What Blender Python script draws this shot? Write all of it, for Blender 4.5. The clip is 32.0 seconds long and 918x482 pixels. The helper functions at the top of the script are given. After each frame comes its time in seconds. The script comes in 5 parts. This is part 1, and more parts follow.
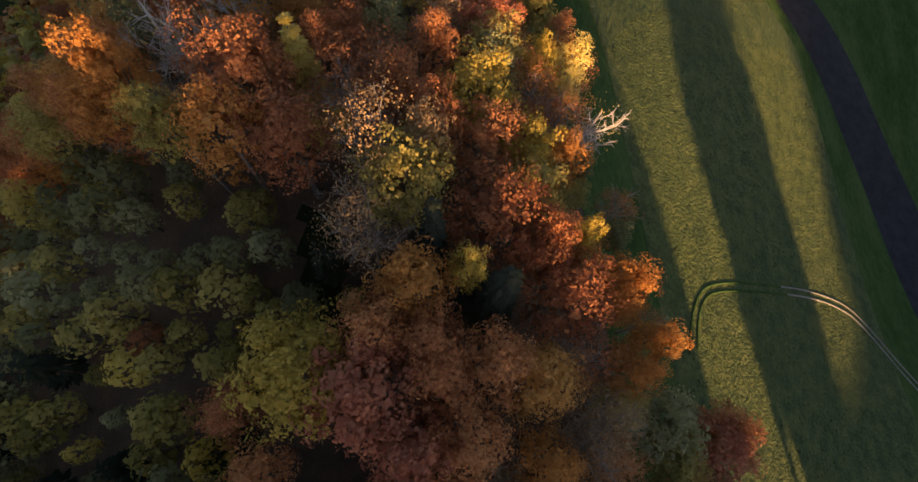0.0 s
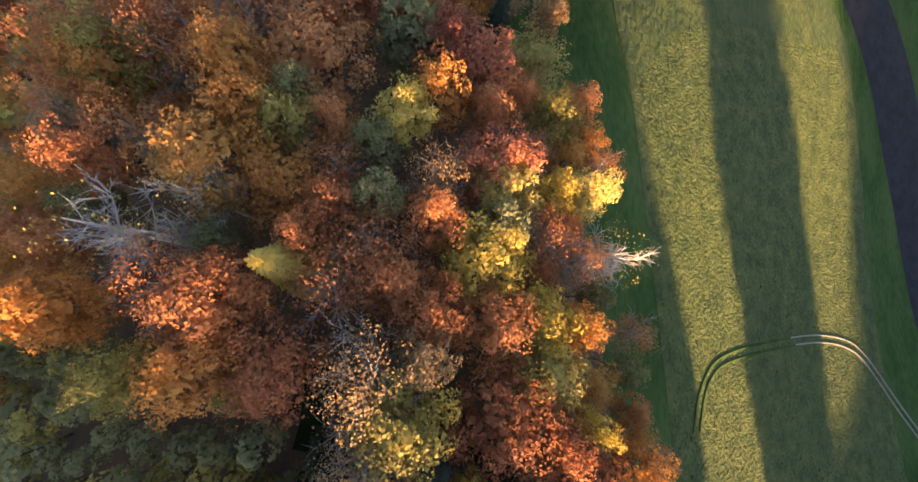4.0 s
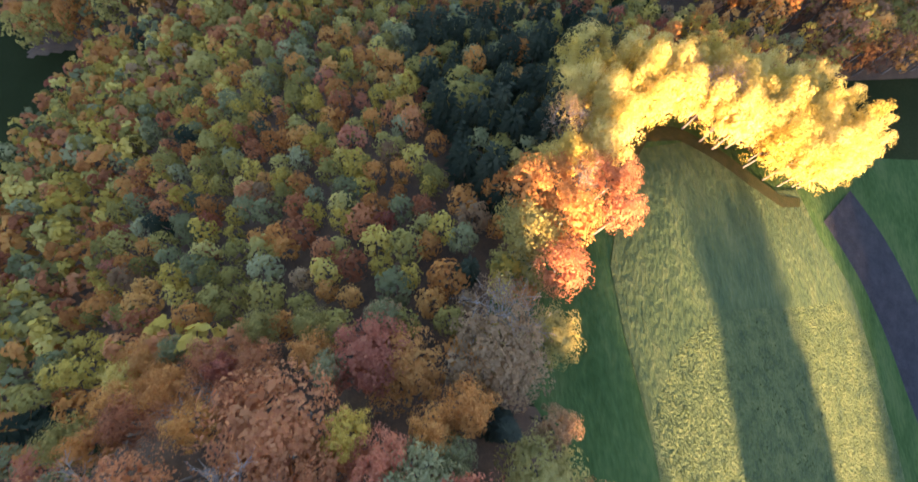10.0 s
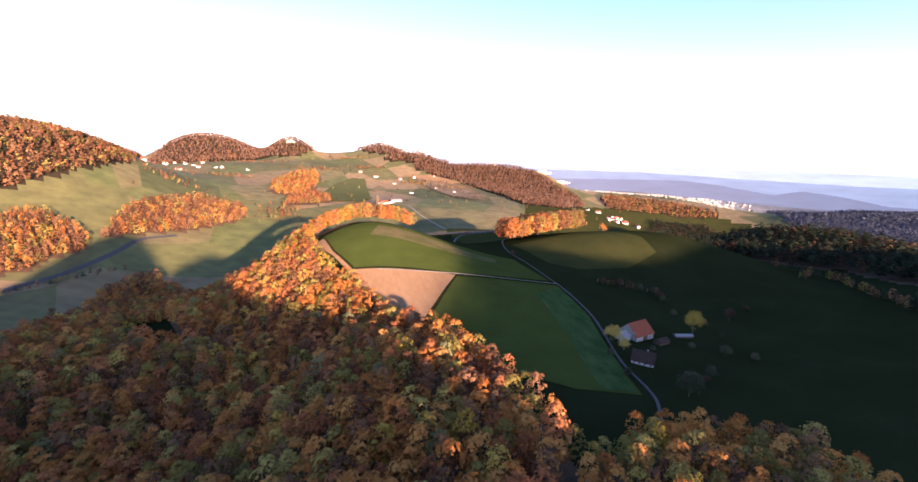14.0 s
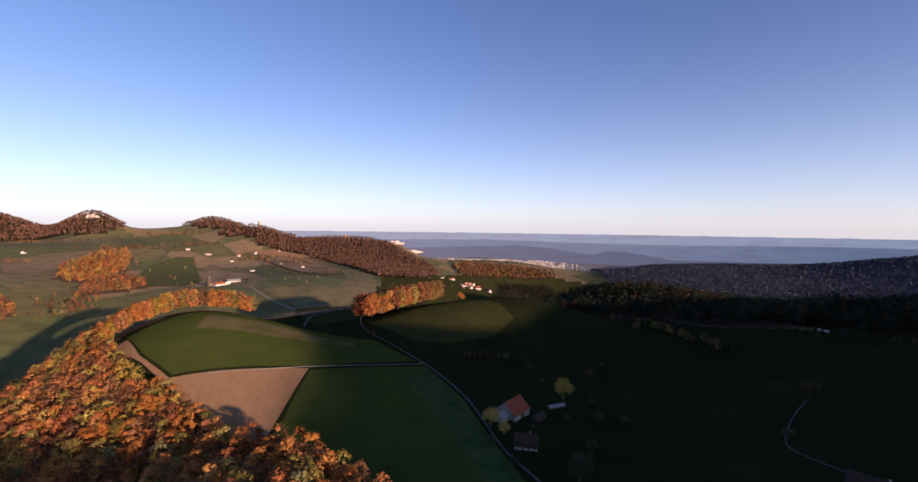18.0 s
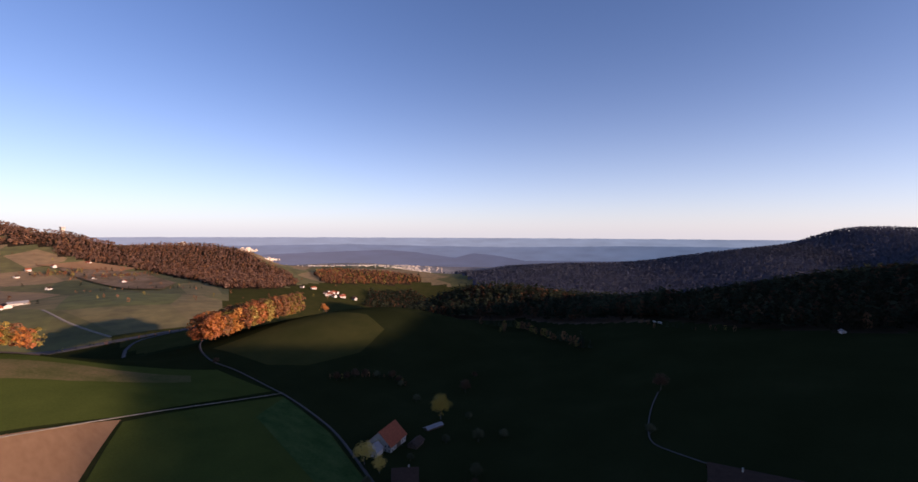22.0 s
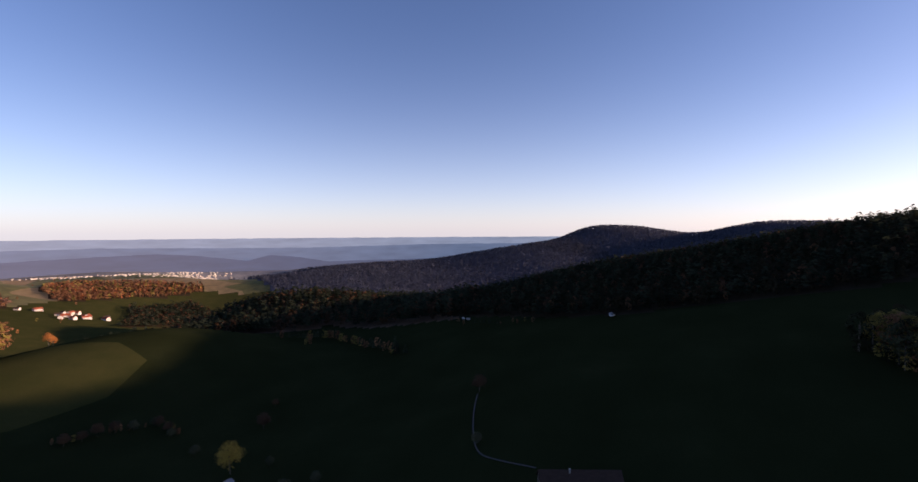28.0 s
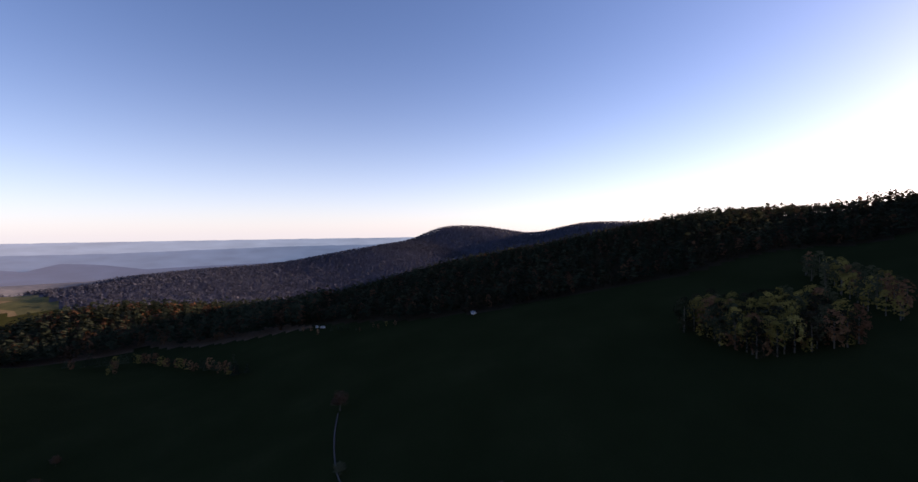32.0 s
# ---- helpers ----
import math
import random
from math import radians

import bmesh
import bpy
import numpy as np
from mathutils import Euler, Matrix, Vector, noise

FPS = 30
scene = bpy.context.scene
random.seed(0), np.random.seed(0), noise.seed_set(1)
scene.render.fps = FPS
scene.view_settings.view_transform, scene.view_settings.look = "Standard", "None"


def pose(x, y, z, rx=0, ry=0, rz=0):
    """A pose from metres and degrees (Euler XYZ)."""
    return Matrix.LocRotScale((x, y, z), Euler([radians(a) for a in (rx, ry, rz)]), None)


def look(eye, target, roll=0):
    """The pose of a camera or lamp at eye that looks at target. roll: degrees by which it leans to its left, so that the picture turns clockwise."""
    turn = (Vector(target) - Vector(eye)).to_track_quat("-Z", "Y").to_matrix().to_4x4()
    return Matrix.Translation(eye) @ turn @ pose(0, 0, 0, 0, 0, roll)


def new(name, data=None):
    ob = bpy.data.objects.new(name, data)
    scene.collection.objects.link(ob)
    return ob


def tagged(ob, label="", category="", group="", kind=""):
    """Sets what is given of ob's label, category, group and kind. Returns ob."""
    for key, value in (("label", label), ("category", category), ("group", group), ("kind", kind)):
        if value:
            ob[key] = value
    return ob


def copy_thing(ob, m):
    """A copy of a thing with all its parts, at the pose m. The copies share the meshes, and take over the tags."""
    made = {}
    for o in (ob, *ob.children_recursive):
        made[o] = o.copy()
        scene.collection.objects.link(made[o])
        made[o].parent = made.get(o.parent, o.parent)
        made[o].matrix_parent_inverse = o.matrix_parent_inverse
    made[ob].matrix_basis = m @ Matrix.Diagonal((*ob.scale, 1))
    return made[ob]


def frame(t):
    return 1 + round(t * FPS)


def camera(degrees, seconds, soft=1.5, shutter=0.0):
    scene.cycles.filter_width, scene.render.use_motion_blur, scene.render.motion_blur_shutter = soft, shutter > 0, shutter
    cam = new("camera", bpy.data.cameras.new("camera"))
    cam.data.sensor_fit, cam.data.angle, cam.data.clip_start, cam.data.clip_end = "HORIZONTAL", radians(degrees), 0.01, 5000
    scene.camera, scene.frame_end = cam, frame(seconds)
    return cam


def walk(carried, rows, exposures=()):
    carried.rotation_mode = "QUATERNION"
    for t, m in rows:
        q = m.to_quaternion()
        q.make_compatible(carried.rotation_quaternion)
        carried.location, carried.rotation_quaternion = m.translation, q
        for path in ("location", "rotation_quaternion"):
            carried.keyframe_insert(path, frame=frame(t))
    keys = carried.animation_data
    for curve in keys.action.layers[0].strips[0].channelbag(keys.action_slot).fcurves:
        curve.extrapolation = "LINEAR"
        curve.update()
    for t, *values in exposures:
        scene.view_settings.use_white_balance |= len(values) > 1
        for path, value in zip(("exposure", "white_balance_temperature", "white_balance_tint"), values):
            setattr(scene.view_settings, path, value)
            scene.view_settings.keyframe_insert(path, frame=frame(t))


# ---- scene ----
cam = camera(92.19, 32.0, 1.5, 0.3)
# seconds, place, and turn about x, y and z in degrees
PATH = [
    (0.0, 4.95, -0.58, 113.35, 17.18, -4.64, 1.04),
    (0.5, 4.79, 3.59, 113.13, 14.20, -4.63, 1.04),
    (1.0, 4.64, 7.95, 112.97, 11.94, -4.58, 1.01),
    (1.5, 4.50, 12.23, 113.03, 10.19, -4.60, 1.02),
    (2.0, 4.28, 16.63, 113.08, 8.87, -4.64, 1.02),
    (2.5, 4.07, 20.91, 113.18, 7.82, -4.72, 1.10),
    (4.5, 3.42, 38.19, 114.31, 5.58, -4.75, 1.65),
    (5.0, 3.46, 42.49, 114.76, 5.47, -4.56, 1.66),
    (5.5, 3.38, 46.90, 115.13, 5.19, -4.49, 1.76),
    (6.0, 3.22, 51.43, 115.40, 5.03, -4.49, 1.81),
    (6.5, 2.98, 55.95, 115.58, 4.81, -4.54, 1.85),
    (7.0, 2.66, 60.40, 115.71, 4.74, -4.61, 1.91),
    (7.5, 2.32, 64.71, 115.83, 4.57, -4.68, 1.99),
    (8.0, 2.00, 68.86, 115.97, 4.76, -4.74, 1.92),
    (8.5, 1.74, 72.74, 116.13, 4.84, -4.79, 2.01),
    (9.0, 1.51, 76.39, 116.24, 6.64, -4.81, 1.95),
    (9.5, 1.26, 79.86, 116.33, 10.56, -4.95, 1.74),
    (10.0, 0.93, 83.22, 116.38, 16.92, -5.13, 1.17),
    (10.5, 0.53, 86.55, 116.35, 23.89, -5.33, 0.27),
    (11.0, 0.18, 89.99, 116.18, 33.13, -5.26, -1.78),
    (11.5, -0.00, 93.54, 116.01, 42.59, -4.83, -4.41),
    (12.0, -0.00, 97.19, 115.88, 53.22, -4.30, -7.18),
    (12.5, 0.12, 100.94, 115.80, 63.00, -3.65, -9.76),
    (13.0, 0.33, 104.80, 115.80, 70.13, -3.14, -12.33),
    (13.5, 0.65, 108.76, 115.90, 75.04, -2.67, -14.65),
    (14.0, 1.07, 112.79, 116.08, 78.99, -2.18, -17.23),
    (14.5, 1.55, 116.86, 116.33, 81.66, -1.89, -19.80),
    (16.5, 5.36, 134.27, 118.15, 87.14, -1.11, -29.13),
    (17.0, 7.05, 138.77, 118.40, 87.74, -0.99, -31.56),
    (17.5, 8.88, 143.25, 118.64, 88.17, -0.89, -33.89),
    (18.0, 10.84, 147.65, 118.88, 88.49, -0.80, -36.23),
    (18.5, 12.93, 151.90, 119.14, 88.74, -0.76, -38.57),
    (19.0, 15.14, 155.97, 119.43, 88.89, -0.69, -40.95),
    (19.5, 17.45, 159.82, 119.76, 88.99, -0.59, -43.09),
    (20.0, 19.85, 163.44, 120.15, 89.10, -0.59, -45.27),
    (20.5, 22.33, 166.82, 120.58, 89.12, -0.46, -47.36),
    (21.0, 24.86, 169.98, 121.05, 89.17, -0.43, -49.59),
    (21.5, 27.43, 173.00, 121.54, 89.15, -0.38, -51.43),
    (22.0, 30.01, 175.93, 122.06, 89.15, -0.33, -53.65),
    (22.5, 32.62, 178.77, 122.59, 89.13, -0.33, -55.70),
    (23.0, 35.26, 181.55, 123.14, 89.06, -0.29, -57.93),
    (23.5, 37.99, 184.23, 123.68, 89.04, -0.24, -60.10),
    (24.0, 40.82, 186.76, 124.20, 88.99, -0.14, -62.11),
    (24.5, 43.73, 189.15, 124.69, 88.91, -0.17, -63.82),
    (25.0, 46.71, 191.40, 125.10, 88.91, -0.13, -65.65),
    (25.5, 49.73, 193.55, 125.43, 88.89, -0.23, -67.43),
    (27.5, 62.48, 200.33, 124.22, 88.96, 0.17, -76.24),
    (28.0, 66.06, 201.70, 123.80, 89.02, 0.29, -78.71),
    (28.5, 69.69, 203.03, 123.39, 89.01, 0.37, -80.78),
    (29.0, 73.37, 204.31, 122.99, 89.03, 0.48, -83.68),
    (29.5, 77.10, 205.53, 122.61, 89.05, 0.47, -85.84),
    (30.0, 80.87, 206.72, 122.25, 89.01, 0.64, -88.35),
    (30.5, 84.67, 207.85, 121.92, 89.02, 0.65, -90.62),
    (31.0, 88.49, 208.94, 121.59, 89.08, 0.68, -92.99),
    (31.5, 92.33, 210.02, 121.26, 89.08, 0.74, -95.30),
    (32.0, 96.17, 211.08, 120.93, 89.03, 0.71, -97.53),
]
# seconds, stops, white balance and tint
EXPOSURES = [(0.0, 1.85, 10200, 30), (1.0, 2.2, 10000, 30), (2.5, 2.62, 9700, 30), (4.5, 3.15, 9300, 28), (6.0, 3.32, 8900, 28), (9.0, 3.7, 8300, 28), (11.0, 4.25, 7000, 30), (12.0, 4.95, 5900, 34),
             (13.0, 3.9, 5900, 32), (14.0, 2.35, 6700, 36), (15.0, 1.35, 7000, 38), (17.0, 0.82, 6700, 38), (27.0, 0.80, 6800, 38), (32.0, 1.05, 7000, 38)]
walk(cam, [(t, pose(x, y, z, rx, ry, rz)) for t, x, y, z, rx, ry, rz in PATH], EXPOSURES)

# ---- light ----
SUN_BEARING, SUN_HEIGHT = 169.5, 9.5
world = bpy.data.worlds.new("sky")
scene.world = world
world.use_nodes = True
nt = world.node_tree
sky = nt.nodes.new("ShaderNodeTexSky")
sky.sky_type, sky.sun_disc = "NISHITA", False
sky.sun_elevation, sky.sun_rotation = radians(SUN_HEIGHT), radians(SUN_BEARING)
sky.air_density, sky.dust_density, sky.ozone_density, sky.altitude = 1.0, 1.8, 4.0, 700
# pale haze towards the horizon, all the way round
tc = nt.nodes.new("ShaderNodeTexCoord")
sep = nt.nodes.new("ShaderNodeSeparateXYZ")
nt.links.new(tc.outputs["Generated"], sep.inputs[0])
low = nt.nodes.new("ShaderNodeMath")
low.operation = "SUBTRACT"
low.use_clamp = True
low.inputs[0].default_value = 1.0
nt.links.new(sep.outputs["Z"], low.inputs[1])
fade = nt.nodes.new("ShaderNodeMath")
fade.operation = "POWER"
fade.inputs[1].default_value = 7.0
nt.links.new(low.outputs[0], fade.inputs[0])
pale = nt.nodes.new("ShaderNodeMix")
pale.data_type, pale.blend_type = "RGBA", "ADD"
pale.inputs[7].default_value = (2.6, 2.9, 2.9, 1)
nt.links.new(fade.outputs[0], pale.inputs[0])
nt.links.new(sky.outputs[0], pale.inputs[6])
nt.links.new(pale.outputs[2], nt.nodes["Background"].inputs[0])
nt.nodes["Background"].inputs[1].default_value = 0.11
lamp = bpy.data.lights.new("sun", "SUN")
lamp.energy, lamp.angle, lamp.color = 5.0, radians(0.9), (1.0, 0.76, 0.5)
sun = new("sun", lamp)
az, el = radians(SUN_BEARING), radians(SUN_HEIGHT)
SUN_WAY = Vector((math.sin(az) * math.cos(el), math.cos(az) * math.cos(el), math.sin(el)))
sun.matrix_world = look(SUN_WAY * 100, (0, 0, 0))

# ---- lie of the land ----
# gentle rises and hollows: place, breadth, height; some lie unseen and only cast shade
RIDGE_HILLS = [
    (-20, 0, 90, 71.8), (-20, 110, 90, 12.4), (60, 40, 120, -60.6), (110, 110, 120, 66.1),
    (-100, 120, 120, 20.1), (30, 240, 120, 57.0), (170, 240, 130, -27.3), (-60, 380, 170, -57.3),
    (120, 420, 150, 15.9), (260, 420, 150, -5.6), (170, 600, 180, 113.8), (60, 760, 130, 146.4),
    (200, 720, 130, -82.5), (330, 760, 120, 74.0), (450, 720, 150, -70.3), (560, 700, 150, 160.5),
    (700, 600, 170, -100.8), (30, 880, 260, -147.6), (250, 900, 200, 44.3), (450, 450, 220, -78.4),
    (450, 200, 220, 71.3), (330, 0, 220, 32.7),
]
VALLEY_HILLS = [
    (620, 120, 240, -103.4), (760, 380, 260, 131.5), (20, -190, 80, 69.4), (80, -230, 90, -32.8),
    (170, -200, 120, 6.5), (-150, -120, 220, 1.0), (420, -480, 240, -42.2), (650, -380, 260, 125.5),
    (180, -480, 170, 28.9), (300, -560, 150, -77.0), (385, -490, 100, 73.0), (250, -720, 150, -22.3),
    (590, -360, 110, -44.9), (0, -850, 420, 76.1), (-450, 150, 360, 58.2), (-400, 650, 420, -25.8),
    (800, 900, 260, -104.0), (1050, 780, 230, 114.1), (1000, 400, 200, -106.4), (1350, 800, 300, -158.9),
    (350, 1180, 380, 37.5), (1000, 0, 400, 76.6),
]
# holds unseen hills south of the start, added to cast shade
SIDE_AND_SHADE_HILLS = [
    (-100, 1250, 380, 1.6), (1150, 520, 380, 58.5), (900, -600, 420, 53.9), (450, -950, 420, 146.4),
    (60, 140, 60, 13.3), (-60, 60, 60, -15.7), (195, 70, 90, -46.0), (50, 205, 70, -38.8),
    (-200, 600, 150, 16.0), (0, 940, 130, 37.2), (-330, 150, 200, -70.0), (690, 300, 120, -12.1),
    (60, 620, 90, 4.0), (45, -165, 42, 13.4), (92, -165, 45, -12.5), (215, -430, 70, -23.4),
    (265, -480, 60, 49.2), (-30, -400, 100, 29.0), (70, -240, 40, 29.7), (-125, -380, 95, 62.4), (-30, 40, 30, 19.0), (15, -200, 45, 12.3), (62, 155, 30, 8.0), (35, 385, 50, 11.0), (412, -470, 52, 34.0), (520, -475, 60, 28.0), (300, -470, 25, 8.0), (330, 1130, 110, -8.0),
    (122, -135, 20, 9.0), (-200, -130, 55, 120.0), (-120, -130, 45, 100.0), (84, 3050, 110, 45.0), (520, 3080, 90, -34.0), (600, 2960, 60, -20.0), (1320, 2170, 110, -48.0), (740, -470, 110, -26.0), (860, -280, 70, -8.0), (690, -545, 25, 9.0), (1000, 860, 110, 28.0),
]
# bearing, distance, height, breadth across and along
FAR_HILLS = [
    (-36.0, 1600, 201, 330, 330), (-25.0, 1750, 65, 170, 300), (-15.0, 3500, 138, 190, 250), (-10.6, 3300, 171, 220, 250),
    (-3.7, 3000, 153, 105, 160), (7.0, 3100, 171, 170, 250), (12.0, 2850, 91, 140, 250), (0.5, 2600, 104, 500, 420),
    (15.5, 2500, 43, 230, 200), (21.3, 2450, 76, 170, 170), (27.7, 2400, 69, 140, 150), (33.0, 2300, 40, 150, 150),
    (38.0, 2250, -21, 170, 150), (43.0, 2200, 5, 150, 150), (48.0, 2050, -34, 160, 150), (53.5, 2700, -93, 180, 200),
    (60.0, 2700, -10, 220, 200), (68.0, 2700, 12, 240, 200), (75.0, 2700, 8, 220, 200), (82.0, 2700, 55, 210, 220),
    (88.5, 2800, 76, 190, 260), (94.0, 3200, 158, 190, 300), (100.5, 3200, 168, 215, 350), (111.0, 3200, 172, 265, 350),
    (121.0, 3100, 190, 320, 400), (50.0, 3750, -68, 600, 450), (70.0, 3700, -118, 600, 450), (88.0, 3800, -13, 450, 400),
    (35.0, 3700, -78, 500, 450), (20.0, 3700, -1, 500, 500), (7.0, 1550, -4, 220, 220), (20.0, 1900, 12, 260, 230),
    (1.0, 1850, -4, 260, 230), (-10.0, 1800, 21, 260, 260), (-17.0, 2400, 53, 300, 300), (-15.0, 1250, -30, 200, 200),
    (35.0, 1550, 3, 250, 200), (50.0, 1700, -78, 330, 250), (66.0, 1750, -3, 330, 300), (82.0, 1800, -104, 330, 300),
    (30.0, 4550, -114, 600, 420), (52.0, 4600, -155, 650, 420), (72.0, 4600, -141, 600, 420), (92.0, 4500, -52, 500, 400),
]

MIDDLE = (30.0, 170.0)


def land(x, y):
    """Height of the ground at places x, y (numbers or arrays)."""
    x, y = np.asarray(x, float), np.asarray(y, float)
    z = np.full(np.broadcast(x, y).shape, -60.0)
    for cx, cy, r, up in RIDGE_HILLS + VALLEY_HILLS + SIDE_AND_SHADE_HILLS:
        z = z + up * np.exp(-((x - cx) ** 2 + (y - cy) ** 2) / (2 * r * r))
    for bearing, d, up, across, along in FAR_HILLS:
        s, c = math.sin(radians(bearing)), math.cos(radians(bearing))
        u, v = (x - MIDDLE[0]) * s + (y - MIDDLE[1]) * c - d, (x - MIDDLE[0]) * c - (y - MIDDLE[1]) * s
        z = z + up * np.exp(-((u / along) ** 2 + (v / across) ** 2) / 2)
    return z


def inside(poly, x, y):
    """Whether places lie inside a polygon."""
    x, y = np.asarray(x, float), np.asarray(y, float)
    hit = np.zeros(x.shape, bool)
    for (x0, y0), (x1, y1) in zip(poly, poly[1:] + poly[:1]):
        if y0 != y1:
            hit ^= ((y0 > y) != (y1 > y)) & (x < (x1 - x0) * (y - y0) / (y1 - y0) + x0)
    return hit


def bearing_place(bearing, d):
    return MIDDLE[0] + d * math.sin(radians(bearing)), MIDDLE[1] + d * math.cos(radians(bearing))


# ---- materials ----
def material(name, rough=0.8, spec=0.3):
    m = bpy.data.materials.new(name)
    m.use_nodes = True
    b = m.node_tree.nodes["Principled BSDF"]
    b.inputs["Roughness"].default_value = rough
    b.inputs["Specular IOR Level"].default_value = spec
    return m, m.node_tree, b


def node(nt, kind, **sets):
    n = nt.nodes.new(kind)
    for k, v in sets.items():
        if k in n.inputs:
            n.inputs[k].default_value = v
    return n


def ramp(nt, fac, stops):
    r = nt.nodes.new("ShaderNodeValToRGB")
    while len(r.color_ramp.elements) < len(stops):
        r.color_ramp.elements.new(0.5)
    for e, (p, c) in zip(r.color_ramp.elements, stops):
        e.position, e.color = p, (*c, 1)
    nt.links.new(fac, r.inputs[0])
    return r.outputs[0]


def maths(nt, op, a, b=0.0, c=0.0):
    n = nt.nodes.new("ShaderNodeMath")
    n.operation = op
    for i, v in enumerate((a, b, c)):
        if isinstance(v, (int, float)):
            n.inputs[i].default_value = v
        else:
            nt.links.new(v, n.inputs[i])
    return n.outputs[0]


def noisy(nt, scale, detail=4.0, coords="Object", rough=0.55, stretch=(1, 1, 1)):
    tc = nt.nodes.new("ShaderNodeTexCoord")
    mp = nt.nodes.new("ShaderNodeMapping")
    mp.inputs["Scale"].default_value = stretch
    nt.links.new(tc.outputs[coords], mp.inputs[0])
    n = node(nt, "ShaderNodeTexNoise", Scale=scale, Detail=detail, Roughness=rough)
    nt.links.new(mp.outputs[0], n.inputs["Vector"])
    return n.outputs[0]


def mix(nt, fac, a, b, kind="MIX"):
    n = nt.nodes.new("ShaderNodeMix")
    n.data_type, n.blend_type = "RGBA", kind
    for sock, v in ((n.inputs[0], fac), (n.inputs[6], a), (n.inputs[7], b)):
        if isinstance(v, (int, float)):
            sock.default_value = v
        elif isinstance(v, tuple):
            sock.default_value = (*v, 1)
        else:
            nt.links.new(v, sock)
    return n.outputs[2]


def bump(nt, b, height, strength, distance):
    n = node(nt, "ShaderNodeBump", Strength=strength, Distance=distance)
    nt.links.new(height, n.inputs["Height"])
    nt.links.new(n.outputs[0], b.inputs["Normal"])


def leaf_material(name, colours, share=True):
    """Foliage: hue by tree and by leaf clump, and some light through the leaves."""
    m, nt, b = material(name, 0.62 if share else 0.85, 0.12 if share else 0.0)
    isl = nt.nodes.new("ShaderNodeNewGeometry").outputs["Random Per Island"]
    if share:
        own = nt.nodes.new("ShaderNodeObjectInfo").outputs["Random"]
    else:
        a = nt.nodes.new("ShaderNodeAttribute")
        a.attribute_name = "tint"
        own = a.outputs["Fac"]
    blot = noisy(nt, 0.35, 2.0)
    f = maths(nt, "ADD", maths(nt, "MULTIPLY", own, 0.45 if share else 0.66), maths(nt, "MULTIPLY", isl, 0.3 if share else 0.15))
    f = maths(nt, "ADD", f, maths(nt, "MULTIPLY", blot, 0.25 if share else 0.12))
    n = len(colours)
    col = ramp(nt, f, [(0.15 + 0.7 * i / (n - 1), c) for i, c in enumerate(colours)])
    nt.links.new(col, b.inputs["Base Color"])
    tr = nt.nodes.new("ShaderNodeBsdfTranslucent")
    nt.links.new(col, tr.inputs[0])
    ms = node(nt, "ShaderNodeMixShader", Fac=0.42)
    nt.links.new(b.outputs[0], ms.inputs[1])
    nt.links.new(tr.outputs[0], ms.inputs[2])
    nt.links.new(ms.outputs[0], nt.nodes["Material Output"].inputs[0])
    return m


PALETTE = {
    "russet": [(0.24, 0.08, 0.036), (0.41, 0.15, 0.062), (0.53, 0.23, 0.09)],
    "orange": [(0.32, 0.118, 0.034), (0.48, 0.20, 0.055), (0.58, 0.305, 0.09)],
    "yellow": [(0.32, 0.21, 0.04), (0.47, 0.33, 0.07), (0.56, 0.43, 0.13)],
    "straw": [(0.36, 0.26, 0.06), (0.50, 0.37, 0.10), (0.58, 0.46, 0.16)],
    "olive": [(0.17, 0.137, 0.038), (0.29, 0.228, 0.062), (0.41, 0.32, 0.10)],
    "green": [(0.12, 0.12, 0.052), (0.20, 0.195, 0.085), (0.29, 0.275, 0.13)],
    "bramble": [(0.05, 0.03, 0.018), (0.09, 0.05, 0.03), (0.13, 0.075, 0.04)],
    "sage": [(0.045, 0.05, 0.028), (0.075, 0.08, 0.042), (0.11, 0.11, 0.062)],
    "red": [(0.24, 0.07, 0.042), (0.38, 0.12, 0.065), (0.48, 0.19, 0.10)],
    "fir": [(0.02, 0.028, 0.018), (0.036, 0.046, 0.028), (0.06, 0.07, 0.042)],
    "pale": [(0.21, 0.115, 0.055), (0.31, 0.185, 0.09), (0.40, 0.26, 0.13)],
}
LEAF = {k: leaf_material("leaves_" + k, c) for k, c in PALETTE.items()}
# blue and mauve take the haze of distance into the crown colour
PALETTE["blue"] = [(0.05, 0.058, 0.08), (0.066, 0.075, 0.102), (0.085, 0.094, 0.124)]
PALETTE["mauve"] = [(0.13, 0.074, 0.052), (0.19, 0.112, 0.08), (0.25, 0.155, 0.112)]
# dark takes the shade of the right-hand wood into its crown colour
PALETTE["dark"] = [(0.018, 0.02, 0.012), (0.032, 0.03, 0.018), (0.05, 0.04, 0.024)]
PALETTE["rust"] = [(0.13, 0.06, 0.034), (0.22, 0.11, 0.058), (0.31, 0.165, 0.085)]
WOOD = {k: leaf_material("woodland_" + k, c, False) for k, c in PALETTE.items()}


